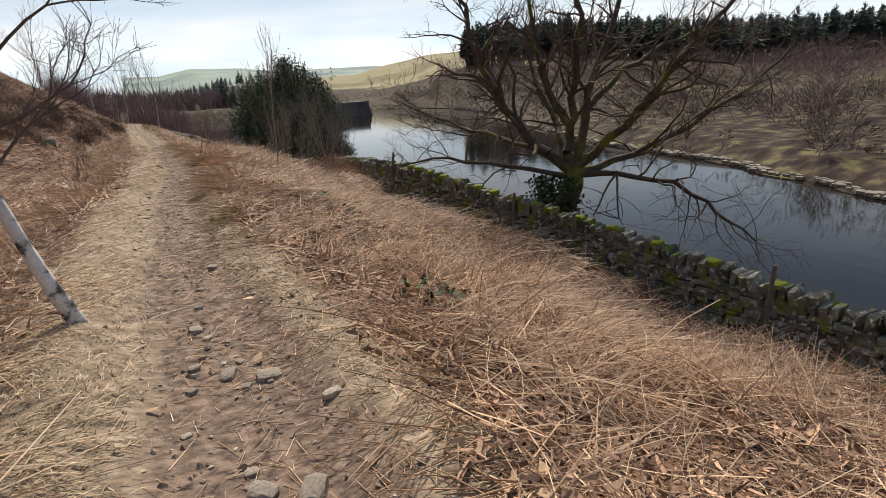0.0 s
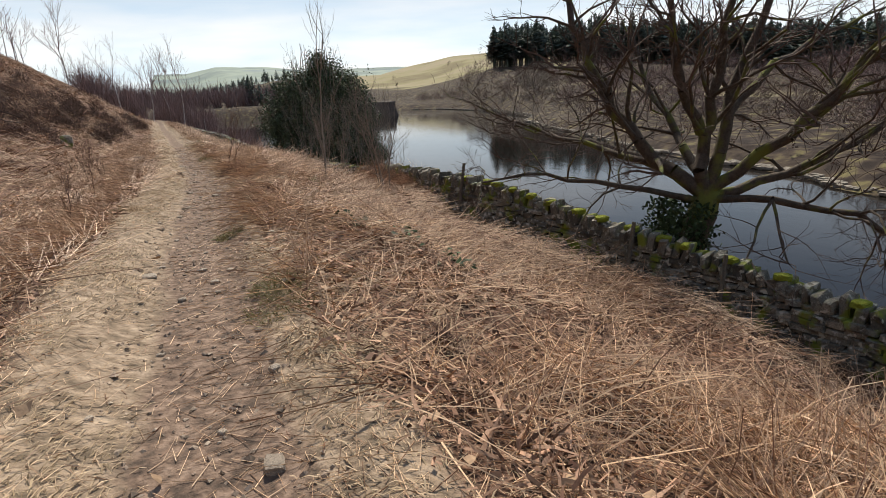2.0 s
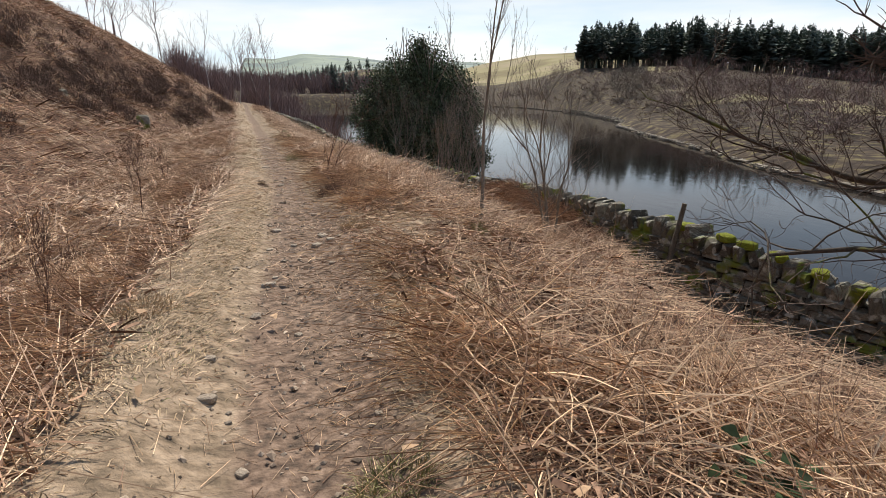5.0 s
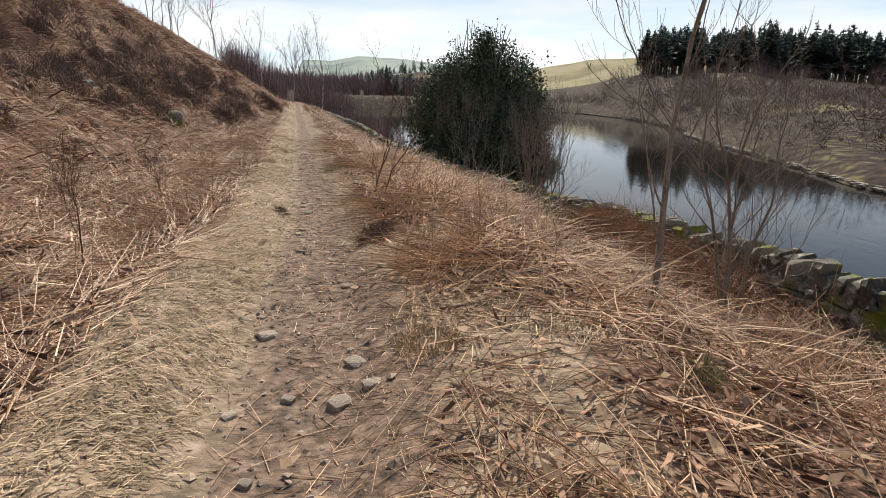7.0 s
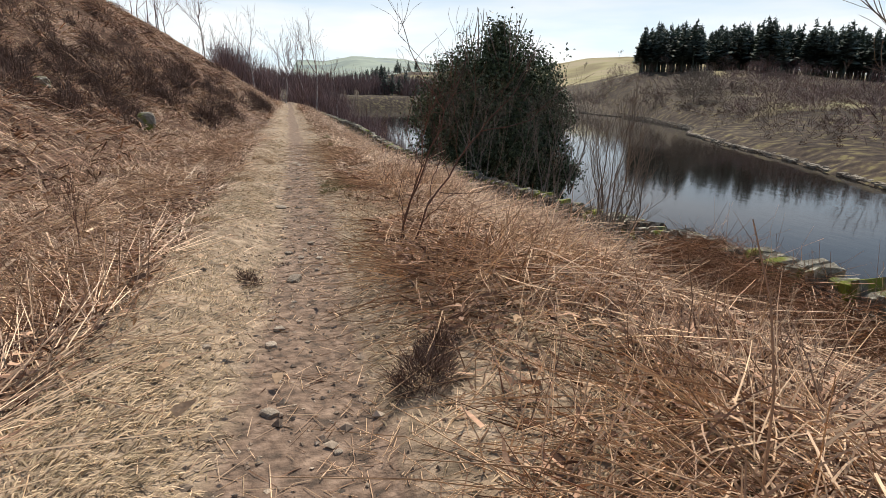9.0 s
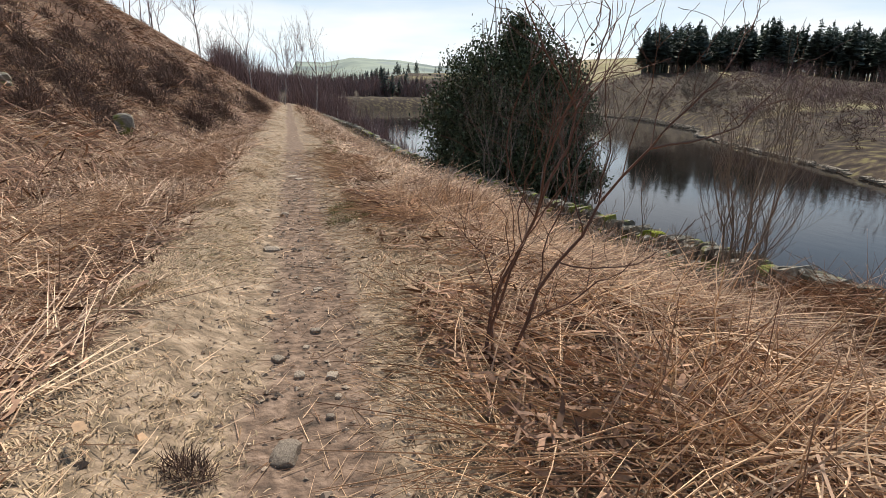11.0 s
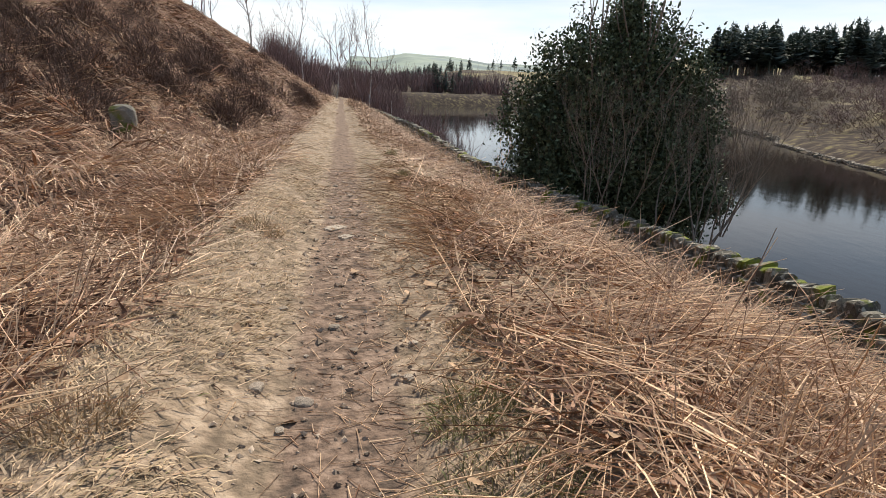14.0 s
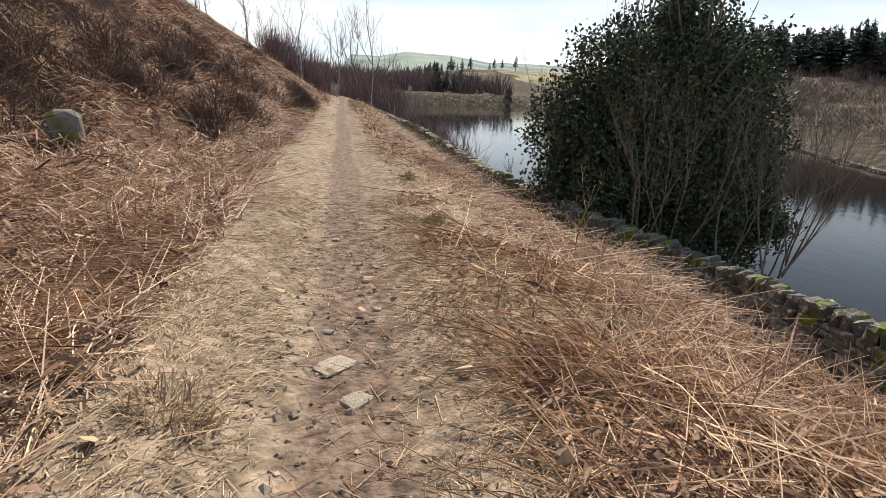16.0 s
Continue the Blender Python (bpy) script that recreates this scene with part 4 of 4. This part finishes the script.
def spots(count, x0, x1, y0, y1, h0, h1, seed, keep=lambda x, y: True):
    r = random.Random(seed)
    out = []
    while len(out) < count:
        x, y = r.uniform(x0, x1), r.uniform(y0, y1)
        if keep(x, y):
            out.append((x, y, r.uniform(h0, h1), r.random()))
    return out


wood("birch_wood", "bare purplish-brown birch wood at the end of the path", spots(200, -24, 5, 92, 170, 6, 10, 1, lambda x, y: abs(x - float(path_x(y))) > 1.5 and x > -0.15 * (y - 14)), M_WOOD, 0.016, 8)
wood("hill_birches", "bare birches along the crest of the bracken hill", spots(12, -34, -11, 84, 110, 3, 6, 2) + spots(7, -18.5, -15.5, 84, 90, 7, 9, 22), M_WOOD, 0.014, 7)
wood("bank_scrub", "bare birches and scrub along the reservoir bank", spots(60, 1, 12, 78, 150, 3, 8, 3, lambda x, y: x > float(wall_x(y)) + 0.5), M_WOOD, 0.014, 6)
wood("lower_bank_scrub", "bare scrub on the bank below the wall", spots(16, 8, 16, 46, 75, 1.5, 3.5, 4), M_SCRUB, 0.008, 3)
def fans(name, label, places, material, blades, width, flat, category="scrub"):
    """Far bare bushes: fans of many thin tapering stems each."""
    r = np.random.default_rng(len(places))
    p = np.array([(x, y, height(x, y), h) for x, y, h, _ in places])
    k = len(p) * blades
    c0 = np.repeat(p, blades, 0)
    way = unit(r.normal(0, 1, (k, 3)) * (1, 1, 0.25) * flat + (0, 0, 1))
    length = c0[:, 3] * r.uniform(0.55, 1.05, k)
    root = c0[:, :3] + r.normal(0, 0.1, (k, 3)) * c0[:, 3:4] * (1, 1, 0)
    across = unit(np.cross(way, r.normal(0, 1, (k, 3))))
    tagged(new(name, blade_mesh(name, root, way, across, length, width * r.uniform(0.5, 1.2, k), r.normal(0, 0.08, (k, 3)) * length[:, None], material)), label, category, kind="stuff")


def bushes(name, label, places, material, count, width, category="scrub"):
    """Far bare bushes: rounded hazy crowns of many short fine twigs over a few stems."""
    r = np.random.default_rng(len(places) + 5)
    p = np.array([(x, y, height(x, y), h) for x, y, h, _ in places])
    k = len(p) * count
    c0 = np.repeat(p, count, 0)
    h = c0[:, 3:4]
    v = unit(r.normal(0, 1, (k, 3))) * r.uniform(0.15, 1, (k, 1)) ** 0.4
    root = c0[:, :3] + v * (0.55, 0.55, 0.42) * h + (0, 0, 0.46) * h
    root[:, 2] = np.maximum(root[:, 2], c0[:, 2])
    way = unit(v * (1, 1, 0.5) + r.normal(0, 0.45, (k, 3)) + (0, 0, 0.6))
    across = unit(np.cross(way, r.normal(0, 1, (k, 3))))
    length = h[:, 0] * r.uniform(0.15, 0.34, k)
    tagged(new(name, blade_mesh(name, root, way, across, length, width * r.uniform(0.5, 1.3, k), r.normal(0, 0.1, (k, 3)) * length[:, None], material)), label, category, kind="stuff")


def on_bank(x, y, reach):
    return 2.0 < x - float(shore_x(y)) < reach and math.sin(x * 0.13 + 1.0) * math.sin(y * 0.09) + 0.35 * math.sin(x * 0.5 + y * 0.31) > -0.12


bushes("far_scrub", "hazy bare brown bushes along the opposite shore", spots(420, 36, 200, -20, 240, 1.4, 4.2, 5, lambda x, y: on_bank(x, y, 60)), M_SCRUB, 110, 0.05)
bushes("far_thicket", "bare grey-brown thicket on the opposite bank", spots(230, 50, 210, 0, 235, 3.0, 6.5, 15, lambda x, y: on_bank(y * 0.5 + 50, x, 900) and 6 < x - float(shore_x(y)) < 120), M_WOOD, 120, 0.07)
bushes("heather_bank", "low dark heather on the opposite bank", spots(500, 40, 220, -20, 200, 0.5, 1.1, 25, lambda x, y: on_bank(y * 0.7 + 30, x * 0.8, 400) and 1.5 < x - float(shore_x(y)) < 70), M_HEATH, 40, 0.09, "heather")
bushes("bank_larches", "bare reddish larches on the opposite slope", spots(70, 150, 230, 40, 110, 6, 10, 35), M_WOOD, 150, 0.1, "trees")
fans("wood_thicket", "hazy bare birch thicket at the end of the path", spots(420, -24, 4, 92, 150, 2.5, 6.5, 12, lambda x, y: abs(x - float(path_x(y))) > 1.6 and x > -0.14 * (y - 14)), M_WOOD, 36, 0.06, 0.22)
fans("bank_thicket", "bare thicket on the reservoir bank", spots(120, 1, 11, 80, 130, 2, 5, 13, lambda x, y: x > float(wall_x(y)) + 0.5), M_WOOD, 30, 0.04, 0.3)
fans("dam_thicket", "bare brown wood behind the dam", spots(240, -50, 60, 262, 330, 5, 11, 14), M_WOOD, 30, 0.25, 0.3)
wood("far_oaks", "bare hedgerow trees on the opposite fields", spots(34, 60, 330, 40, 460, 6, 11, 6, lambda x, y: x - float(shore_x(y)) > 40), M_SCRUB, 0.05, 9, 2)
wood("dam_wood", "bare woodland behind the dam", spots(90, -60, 60, 275, 380, 9, 14, 7), M_WOOD, 0.05, 12, 2)


def birch(x, y, tall, seed):
    r = random.Random(seed)
    tree = thing("birch_tree", "tall bare silver birch beside the far path", "tree", "far birches", (x, y, height(x, y) - 0.1))
    pieces = simple_tree(r, 3, tall * 1.15)
    part("trunk", branch_mesh("trunk", [p for p in pieces if p[4] == 3], M_BIRCH, 6), tree)
    part("crown", branch_mesh("crown", [p for p in pieces if p[4] < 3], M_WOOD, 3, 0.008), tree)


for x, y, tall, seed in [(0.6, 90, 11, 1), (-3.2, 94, 9, 2), (-6.5, 88, 9, 3), (3.0, 84, 6, 4), (-0.9, 97, 10, 5), (-11, 84, 9, 6)]:
    birch(x, y, tall, seed)
bare_tree("hawthorn_tree", "round bare tree on the opposite bank", 93.4, 145, 1, 2.9, 0.24, 3, 40, M_GREY, M_GREY, spread=0.55, up=0.25, shrink=0.7, wiggle=0.15)


bushes("hawthorn_twigs", "hazy pale twigs of a round bare tree on the opposite bank", [(93.4, 145, 8.6, 0)], M_GREY, 1500, 0.05, "tree twigs")


def pine_arrays(r, tall):
    """Branch fans of a conifer: vertices and quads."""
    vs, fs, off = [], [], 0
    v, f = tubes([(0, 0, 0)], [(0, 0, tall)], 0.02 * tall, 0.004 * tall, 5)
    vs.append(v)
    fs.append(f)
    off = len(v)
    levels = 13
    for k in range(levels):
        z = tall * (0.3 + 0.7 * k / levels)
        reach = tall * 0.23 * (1 - (k / levels)) ** 0.8 + 0.02 * tall
        for j in range(8):
            a = r.uniform(0, 6.28)
            c0, s0 = math.cos(a), math.sin(a)
            ln, wd = reach * r.uniform(0.6, 1.15), reach * r.uniform(0.25, 0.45)
            zz = z + r.uniform(-0.03, 0.03) * tall
            p = [(0, 0, zz), (c0 * ln * 0.6 - s0 * wd, s0 * ln * 0.6 + c0 * wd, zz - 0.02 * tall), (c0 * ln, s0 * ln, zz + r.uniform(-0.04, 0.03) * tall), (c0 * ln * 0.6 + s0 * wd, s0 * ln * 0.6 - c0 * wd, zz - 0.035 * tall)]
            vs.append(np.array(p))
            fs.append(np.array([[off, off + 1, off + 2, off + 3]]))
            off += 4
    return np.concatenate(vs), np.concatenate(fs)


PINES = [pine_arrays(random.Random(300 + k), 1.0) for k in range(6)]


def pine_wood(name, label, places):
    vs, fs, off = [], [], 0
    for x, y, h, turn in places:
        v, f = PINES[int(turn * 1000) % 6]
        c0, s0 = math.cos(turn * 6.28), math.sin(turn * 6.28)
        rot = np.array([[c0, -s0, 0], [s0, c0, 0], [0, 0, 1]])
        vs.append(v @ rot.T * h + (x, y, height(x, y) - 0.3))
        fs.append(f + off)
        off += len(v)
    tagged(new(name, mesh_of(name, np.concatenate(vs), np.concatenate(fs), M_PINE)), label, "pine wood", kind="stuff")


def in_pines(x, y):
    az = math.degrees(math.atan2(x, y - 14))
    return 30.6 < az < 78 and 240 < math.hypot(x, y - 14) < 320


pine_wood("pine_wood", "dark pine plantation on the opposite hill", spots(1050, 90, 380, 30, 320, 14.5, 19.5, 8, in_pines))
pine_wood("pine_wood", "small dark pine clump behind the dam", spots(14, 30, 46, 268, 292, 6, 13, 9))
pine_wood("pine_wood", "dark conifer wood in the valley beyond the dam", spots(150, -120, 130, 520, 760, 9, 14, 10))


# ---- drystone wall ----
def stone_mesh(name, seed, material):
    r = random.Random(seed)
    bm = bmesh.new()
    bmesh.ops.create_cube(bm, size=1.0)
    bmesh.ops.bevel(bm, geom=bm.edges[:], offset=0.12, segments=1, affect="EDGES")
    for v in bm.verts:
        v.co += Vector((r.uniform(-0.09, 0.09), r.uniform(-0.09, 0.09), r.uniform(-0.1, 0.1)))
    bmesh.ops.triangulate(bm, faces=bm.faces[:])
    me = bpy.data.meshes.new(name)
    bm.to_mesh(me)
    bm.free()
    me.materials.append(material)
    return me


STONES = [stone_mesh("stone", k, M_STONE) for k in range(12)]
STONE_ARRAYS = []
for me in STONES:
    v = np.array([p.co[:] for p in me.vertices])
    f = np.array([p.vertices[:] for p in me.polygons])
    STONE_ARRAYS.append((v, f))


def wall_frame(y):
    """A place on the wall's line, and the turn along it."""
    dx = float(wall_x(y + 0.25) - wall_x(y - 0.25)) / 0.5
    return float(wall_x(y)), math.atan2(1, dx)


def drystone_wall():
    r = random.Random(9)
    ys = np.arange(-6, 110, 0.5)
    tops = wall_top(ys) - 0.26
    # core sheet behind the stones, its dark colour standing for shade in the gaps
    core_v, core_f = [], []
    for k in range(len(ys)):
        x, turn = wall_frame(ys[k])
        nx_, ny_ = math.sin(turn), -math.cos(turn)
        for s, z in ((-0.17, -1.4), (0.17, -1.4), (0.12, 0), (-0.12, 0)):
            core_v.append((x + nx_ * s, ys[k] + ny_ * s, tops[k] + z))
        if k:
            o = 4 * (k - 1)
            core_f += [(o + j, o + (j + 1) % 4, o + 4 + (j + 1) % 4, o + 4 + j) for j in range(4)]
    wall = tagged(new("drystone_wall", mesh_of("drystone_wall", core_v, core_f, M_CORE_SHADED)), "mossy drystone gritstone wall with upright coping stones", "wall", kind="structure")
    singles, vs, fs, off = [], [], [], 0

    def put(m, single):
        nonlocal off
        k = r.randrange(12)
        if single:
            singles.append((k, m))
            return
        v, f = STONE_ARRAYS[k]
        mm = np.array(m)
        vs.append(v @ mm[:3, :3].T + mm[:3, 3])
        fs.append(f + off)
        off += len(v)

    # coping
    y, count = -5.0, 0
    while y < 90:
        x, turn = wall_frame(y)
        thick = r.uniform(0.1, 0.2) * (1 if y < 45 else 2)
        tall = r.uniform(0.2, 0.36)
        lean = r.uniform(-14, 22)
        m = Matrix.Translation((x + r.uniform(-0.03, 0.03), y, float(wall_top(y)) - 0.26 + tall * 0.42)) @ Matrix.Rotation(turn + r.uniform(-0.15, 0.15), 4, "Z") @ Matrix.Rotation(radians(lean), 4, "Y") @ Matrix.Diagonal((thick, r.uniform(0.32, 0.46), tall, 1))
        put(m, 6 < y < 42 and count < 190)
        count += 6 < y < 42
        y += (thick + r.uniform(0.0, 0.05)) * abs(math.sin(turn)) + 0.01
    # courses on the path's side, and a rough back
    faces = 0
    for side in (-1, 1):
        for c in range(9 if side < 0 else 5):
            y = -5.0
            z0 = -0.3 - 0.105 * c
            while y < (70 if side < 0 else 30):
                x, turn = wall_frame(y)
                ln, h = r.uniform(0.16, 0.42), r.uniform(0.085, 0.125)
                nx_, ny_ = math.sin(turn), -math.cos(turn)
                s = side * (0.15 + 0.012 * c + r.uniform(-0.025, 0.03))
                yy = y + ln * 0.5 * abs(math.sin(turn))
                m = Matrix.Translation((x + nx_ * s, yy + ny_ * s, float(wall_top(yy)) + z0 + r.uniform(-0.012, 0.012))) @ Matrix.Rotation(turn + r.uniform(-0.08, 0.08), 4, "Z") @ Matrix.Rotation(r.uniform(-0.07, 0.07), 4, "Y") @ Matrix.Diagonal((ln * 1.05, r.uniform(0.16, 0.24), h, 1))
                single = side < 0 and c < 3 and 10 < y < 17 and faces < 100
                faces += single
                put(m, single)
                y += ln * abs(math.sin(turn)) + 0.008
    rubble = part("rubble_courses", mesh_of("rubble_courses", np.concatenate(vs), np.concatenate(fs), M_STONE_JOINED), wall)
    rubble["kind"] = "stuff"
    for k, m in singles:
        part("stone", STONES[k], wall, m=m)


drystone_wall()


# ---- stones, posts, tufts ----
def rock(name, label, x, y, size, seed, material=None, sink=0.25, tilt=0.0, z=None):
    r = random.Random(seed)
    bm = bmesh.new()
    bmesh.ops.create_icosphere(bm, subdivisions=2, radius=0.5)
    for v in bm.verts:
        s = 1 + 0.22 * noise.noise(v.co * 2.2 + Vector((seed, 0, 0)))
        v.co = Vector([max(-0.36, min(0.36, c * s)) for c in v.co])
        v.co += Vector((r.uniform(-0.02, 0.02), r.uniform(-0.02, 0.02), r.uniform(-0.02, 0.02)))
    me = bpy.data.meshes.new(name)
    bm.to_mesh(me)
    bm.free()
    me.materials.append(material or M_ROCK)
    ob = new(name, me)
    ob.matrix_basis = Matrix.Translation((x, y, (height(x, y) if z is None else z) + size[2] * (0.36 - sink))) @ Euler((tilt, tilt * 0.6, r.uniform(0, 6.28))).to_matrix().to_4x4() @ Matrix.Diagonal((*[s / 0.72 for s in size], 1))
    return tagged(ob, label, "stone")


r0 = random.Random(77)
for x, y, sz in [(0.0, 3.6, 0.1), (0.26, 5.25, 0.1), (0.32, 2.59, 0.11), (-0.34, 8.54, 0.1), (-0.01, 12.9, 0.1), (-0.32, 10.9, 0.08), (-0.03, 22.7, 0.12), (0.12, 2.75, 0.1), (0.3, 1.5, 0.12), (0.12, 1.6, 0.1), (0.55, 2.1, 0.08), (-0.1, 12.2, 0.07), (0.5, 14.2, 0.1), (0.1, 15.1, 0.09), (0.62, 16.0, 0.08), (0.6, 14.6, 0.1), (0.66, 14.3, 0.08), (0.25, 19.3, 0.12), (0.02, 24.4, 0.07), (0.22, 17.2, 0.07)]:
    rock("path_stone", "small tan gritstone half sunk in the earth path", x, y, (sz * 1.2, sz * 0.85, sz * 0.5), r0.randrange(9999), tilt=0.15)
rock("path_stone", "flat pale slab bedded in the earth path", -0.01, 27.62, (0.2, 0.15, 0.05), 31, sink=0.5)
rock("path_stone", "flat sandy slab bedded in the earth path", 0.11, 27.28, (0.14, 0.12, 0.04), 32, sink=0.45)
for k in range(110):
    y = r0.uniform(-0.5, 31)
    x = float(path_x(y)) + r0.gauss(0, 0.33)
    s = r0.uniform(0.02, 0.06)
    rock("pebble", "small loose stone on the earth path", x, y, (s * 1.2, s, s * 0.6), k + 500, sink=0.2)["group"] = "loose stones on the path"

rock("boundary_stone", "squat mossy gritstone post in the bracken below the hill", -4.95, 35.6, (0.5, 0.36, 0.66), 3, M_PALEROCK, sink=-0.05)
rock("boulder", "low grey slab half buried in bracken", -7.9, 35.6, (0.85, 0.5, 0.42), 4, M_STONE, sink=0.1)
rock("boulder", "grey boulder high on the bracken hill", -17, 46, (1.0, 0.7, 0.6), 6, M_STONE, sink=0.1)


def fence_post(x, y, z, tall, lean):
    bm = bmesh.new()
    bmesh.ops.create_cone(bm, cap_ends=True, segments=8, radius1=0.045, radius2=0.036, depth=tall)
    for v in bm.verts:
        v.co += Vector((0.006 * math.sin(v.co.z * 9), 0.006 * math.cos(v.co.z * 7), tall / 2))
    me = bpy.data.meshes.new("fence_post")
    bm.to_mesh(me)
    bm.free()
    me.materials.append(M_POST)
    ob = tagged(new("fence_post", me), "weathered leaning wooden post beside the drystone wall", "post", "old fence posts")
    ob.matrix_basis = Matrix.Translation((x, y, z)) @ Euler((lean[0], lean[1], 0)).to_matrix().to_4x4()


for y, tall, tip in [(11.0, 1.3, 0.1), (15.3, 1.55, 0.15), (5.2, 1.5, 0.06), (9.4, 1.2, 0.05)]:
    x = float(wall_x(y)) - 0.42
    fence_post(x, y, height(x, y) - 0.1, tall, (0.03, tip))


def moss_pad(x, y, size, seed):
    rock("moss_cushion", "bright yellow-green moss cushion on the wall coping", x, y, size, seed, M_MOSS, z=float(wall_top(y)) - 0.02)["category"] = "moss"


for k, y in enumerate([3.5, 5.2, 6.4, 7.6, 8.7, 9.5, 10.2, 10.6, 11.2, 11.8, 12.3, 12.9, 13.4, 13.9, 14.3, 14.6, 15.3, 27.1]):
    moss_pad(float(wall_x(y)) - 0.05, y, (0.26, 0.2, 0.12), 60 + k)


# ---- heather ----
def heather(x, y, size, seed, hue=None):
    """A low dome of fine woody twigs."""
    r = np.random.default_rng(seed)
    far_off = abs(x) > 3
    k = 330 if far_off else int(1800 * size)
    v = unit(r.normal(0, 1, (k, 3))) * r.uniform(0.2, 1, (k, 1)) ** 0.5
    v[:, 2] = np.abs(v[:, 2])
    root = v * (0.42 * size, 0.38 * size, 0.48 * size)
    root[:, 2] += land(root[:, 0] + x, root[:, 1] + y) - height(x, y) - 0.03 * size
    way = unit(v + r.normal(0, 0.5, (k, 3)) + (0, 0, 0.5))
    length = size * r.uniform(0.1, 0.26, k)
    me = stalk_mesh("heather", root, way, length, np.full(k, 0.002 if not far_off else 0.009), r.normal(0, 0.25, (k, 3)), hue or M_HEATH, 1)
    ob = tagged(new("heather", me), "dark brown woody heather bush among bracken", "heather", "heather bushes")
    ob.location = (x, y, height(x, y) - 0.03)


heather(0.92, 17.2, 0.4, 1)
heather(1.05, 17.5, 0.3, 2)
heather(-0.08, 19.2, 0.24, 3)
heather(2.3, 14.0, 0.3, 4, M_GREEN)
heather(0.85, 30.5, 0.3, 5, M_GREEN)
heather(0.8, 33.5, 0.3, 6, M_GREEN)
heather(3.9, 13.0, 0.3, 7)
heather(1.5, 6.2, 0.3, 8)
r1 = random.Random(19)
for k in range(110):
    y = r1.choice((r1.gauss(46, 5), r1.gauss(38, 4), r1.uniform(30, 70)))
    a = float(hill_toe(y)) + abs(r1.gauss(3.0, 2.6)) - 0.2
    heather(float(path_x(y)) - a, y, r1.uniform(0.7, 1.7), 100 + k)


# bramble heaped over the wall
for label, count, material, drop in [("tangled dead bramble heaped over the drystone wall", 9000, M_LITTER, 0.25), ("pale dead bracken fronds hanging over the drystone wall", 8000, M_STALK, 0.5)]:
    py = rng.uniform(15.6, 23.6, count)
    px = wall_x(py) + rng.normal(-0.15, 0.5, count)
    way = unit(rng.normal(0, 0.8, (count, 3)) * (1, 1, 0.5) + (-0.7, 0, 0.15))
    tagged(new("bramble_heap", stalk_mesh("bramble_heap", np.stack([px, py, land(px, py) + rng.uniform(0, 0.28, count)], -1), way, rng.uniform(0.25, 0.85, count), rng.uniform(0.002, 0.0045, count), rng.normal(0, 0.2, (count, 3)) - (0.1, 0, drop), material, 1)), label, "bramble", kind="stuff")


# ---- the far shore ----
def solid(name, verts, faces, material):
    me = bpy.data.meshes.new(name)
    me.from_pydata(verts, [], faces)
    me.materials.append(material)
    return me


def shore_edge():
    """Pale stone pitching along the waterline opposite."""
    vs, fs, off, r = [], [], 0, random.Random(8)
    reach = np.arange(-14, 14, 0.25)
    for k in range(1500):
        y = r.uniform(8, 215)
        line = land(float(shore_x(y)) + reach, np.full(len(reach), y))
        dry = np.nonzero((line > WATER + 0.05) & (reach > -12))[0]
        if not len(dry):
            continue
        x = float(shore_x(y)) + reach[dry[0]] + r.uniform(-0.1, 0.7)
        v, f = STONE_ARRAYS[r.randrange(12)]
        size = r.uniform(0.16, 0.42)
        vs.append(v * (size, size * 1.5, size * 0.7) + (x, y, max(height(x, y), WATER) + 0.08))
        fs.append(f + off)
        off += len(v)
    tagged(new("shore_stones", mesh_of("shore_stones", np.concatenate(vs), np.concatenate(fs), M_PALE)), "pale stones along the opposite waterline", "stones", kind="stuff")


shore_edge()


def dam_house():
    x, y = 56, 178
    house = thing("valve_house", "dark stone spillway building at the water's edge", "building", "", (x, y, WATER - 0.5))
    w, d, h = 6.5, 4, 4.4
    part("wall_block", solid("wall_block", [(-w, -d, 0), (w, -d, 0), (w, d, 0), (-w, d, 0), (-w, -d, h), (w * 0.8, -d, h), (w * 0.8, d, h), (-w, d, h)], [(0, 1, 5, 4), (1, 2, 6, 5), (2, 3, 7, 6), (3, 0, 4, 7), (4, 5, 6, 7)], M_DAMSTONE), house)
    part("parapet", solid("parapet", [(-w - 0.2, -d - 0.2, h + 0.003), (w * 0.8 + 0.2, -d - 0.2, h + 0.003), (w * 0.8 + 0.2, d + 0.2, h + 0.003), (-w - 0.2, d + 0.2, h + 0.003), (-w - 0.2, -d - 0.2, h + 0.5), (w * 0.8 + 0.2, -d - 0.2, h + 0.5), (w * 0.8 + 0.2, d + 0.2, h + 0.5), (-w - 0.2, d + 0.2, h + 0.5)], [(0, 1, 5, 4), (1, 2, 6, 5), (2, 3, 7, 6), (3, 0, 4, 7), (4, 5, 6, 7)], M_DAMSTONE), house)


dam_house()
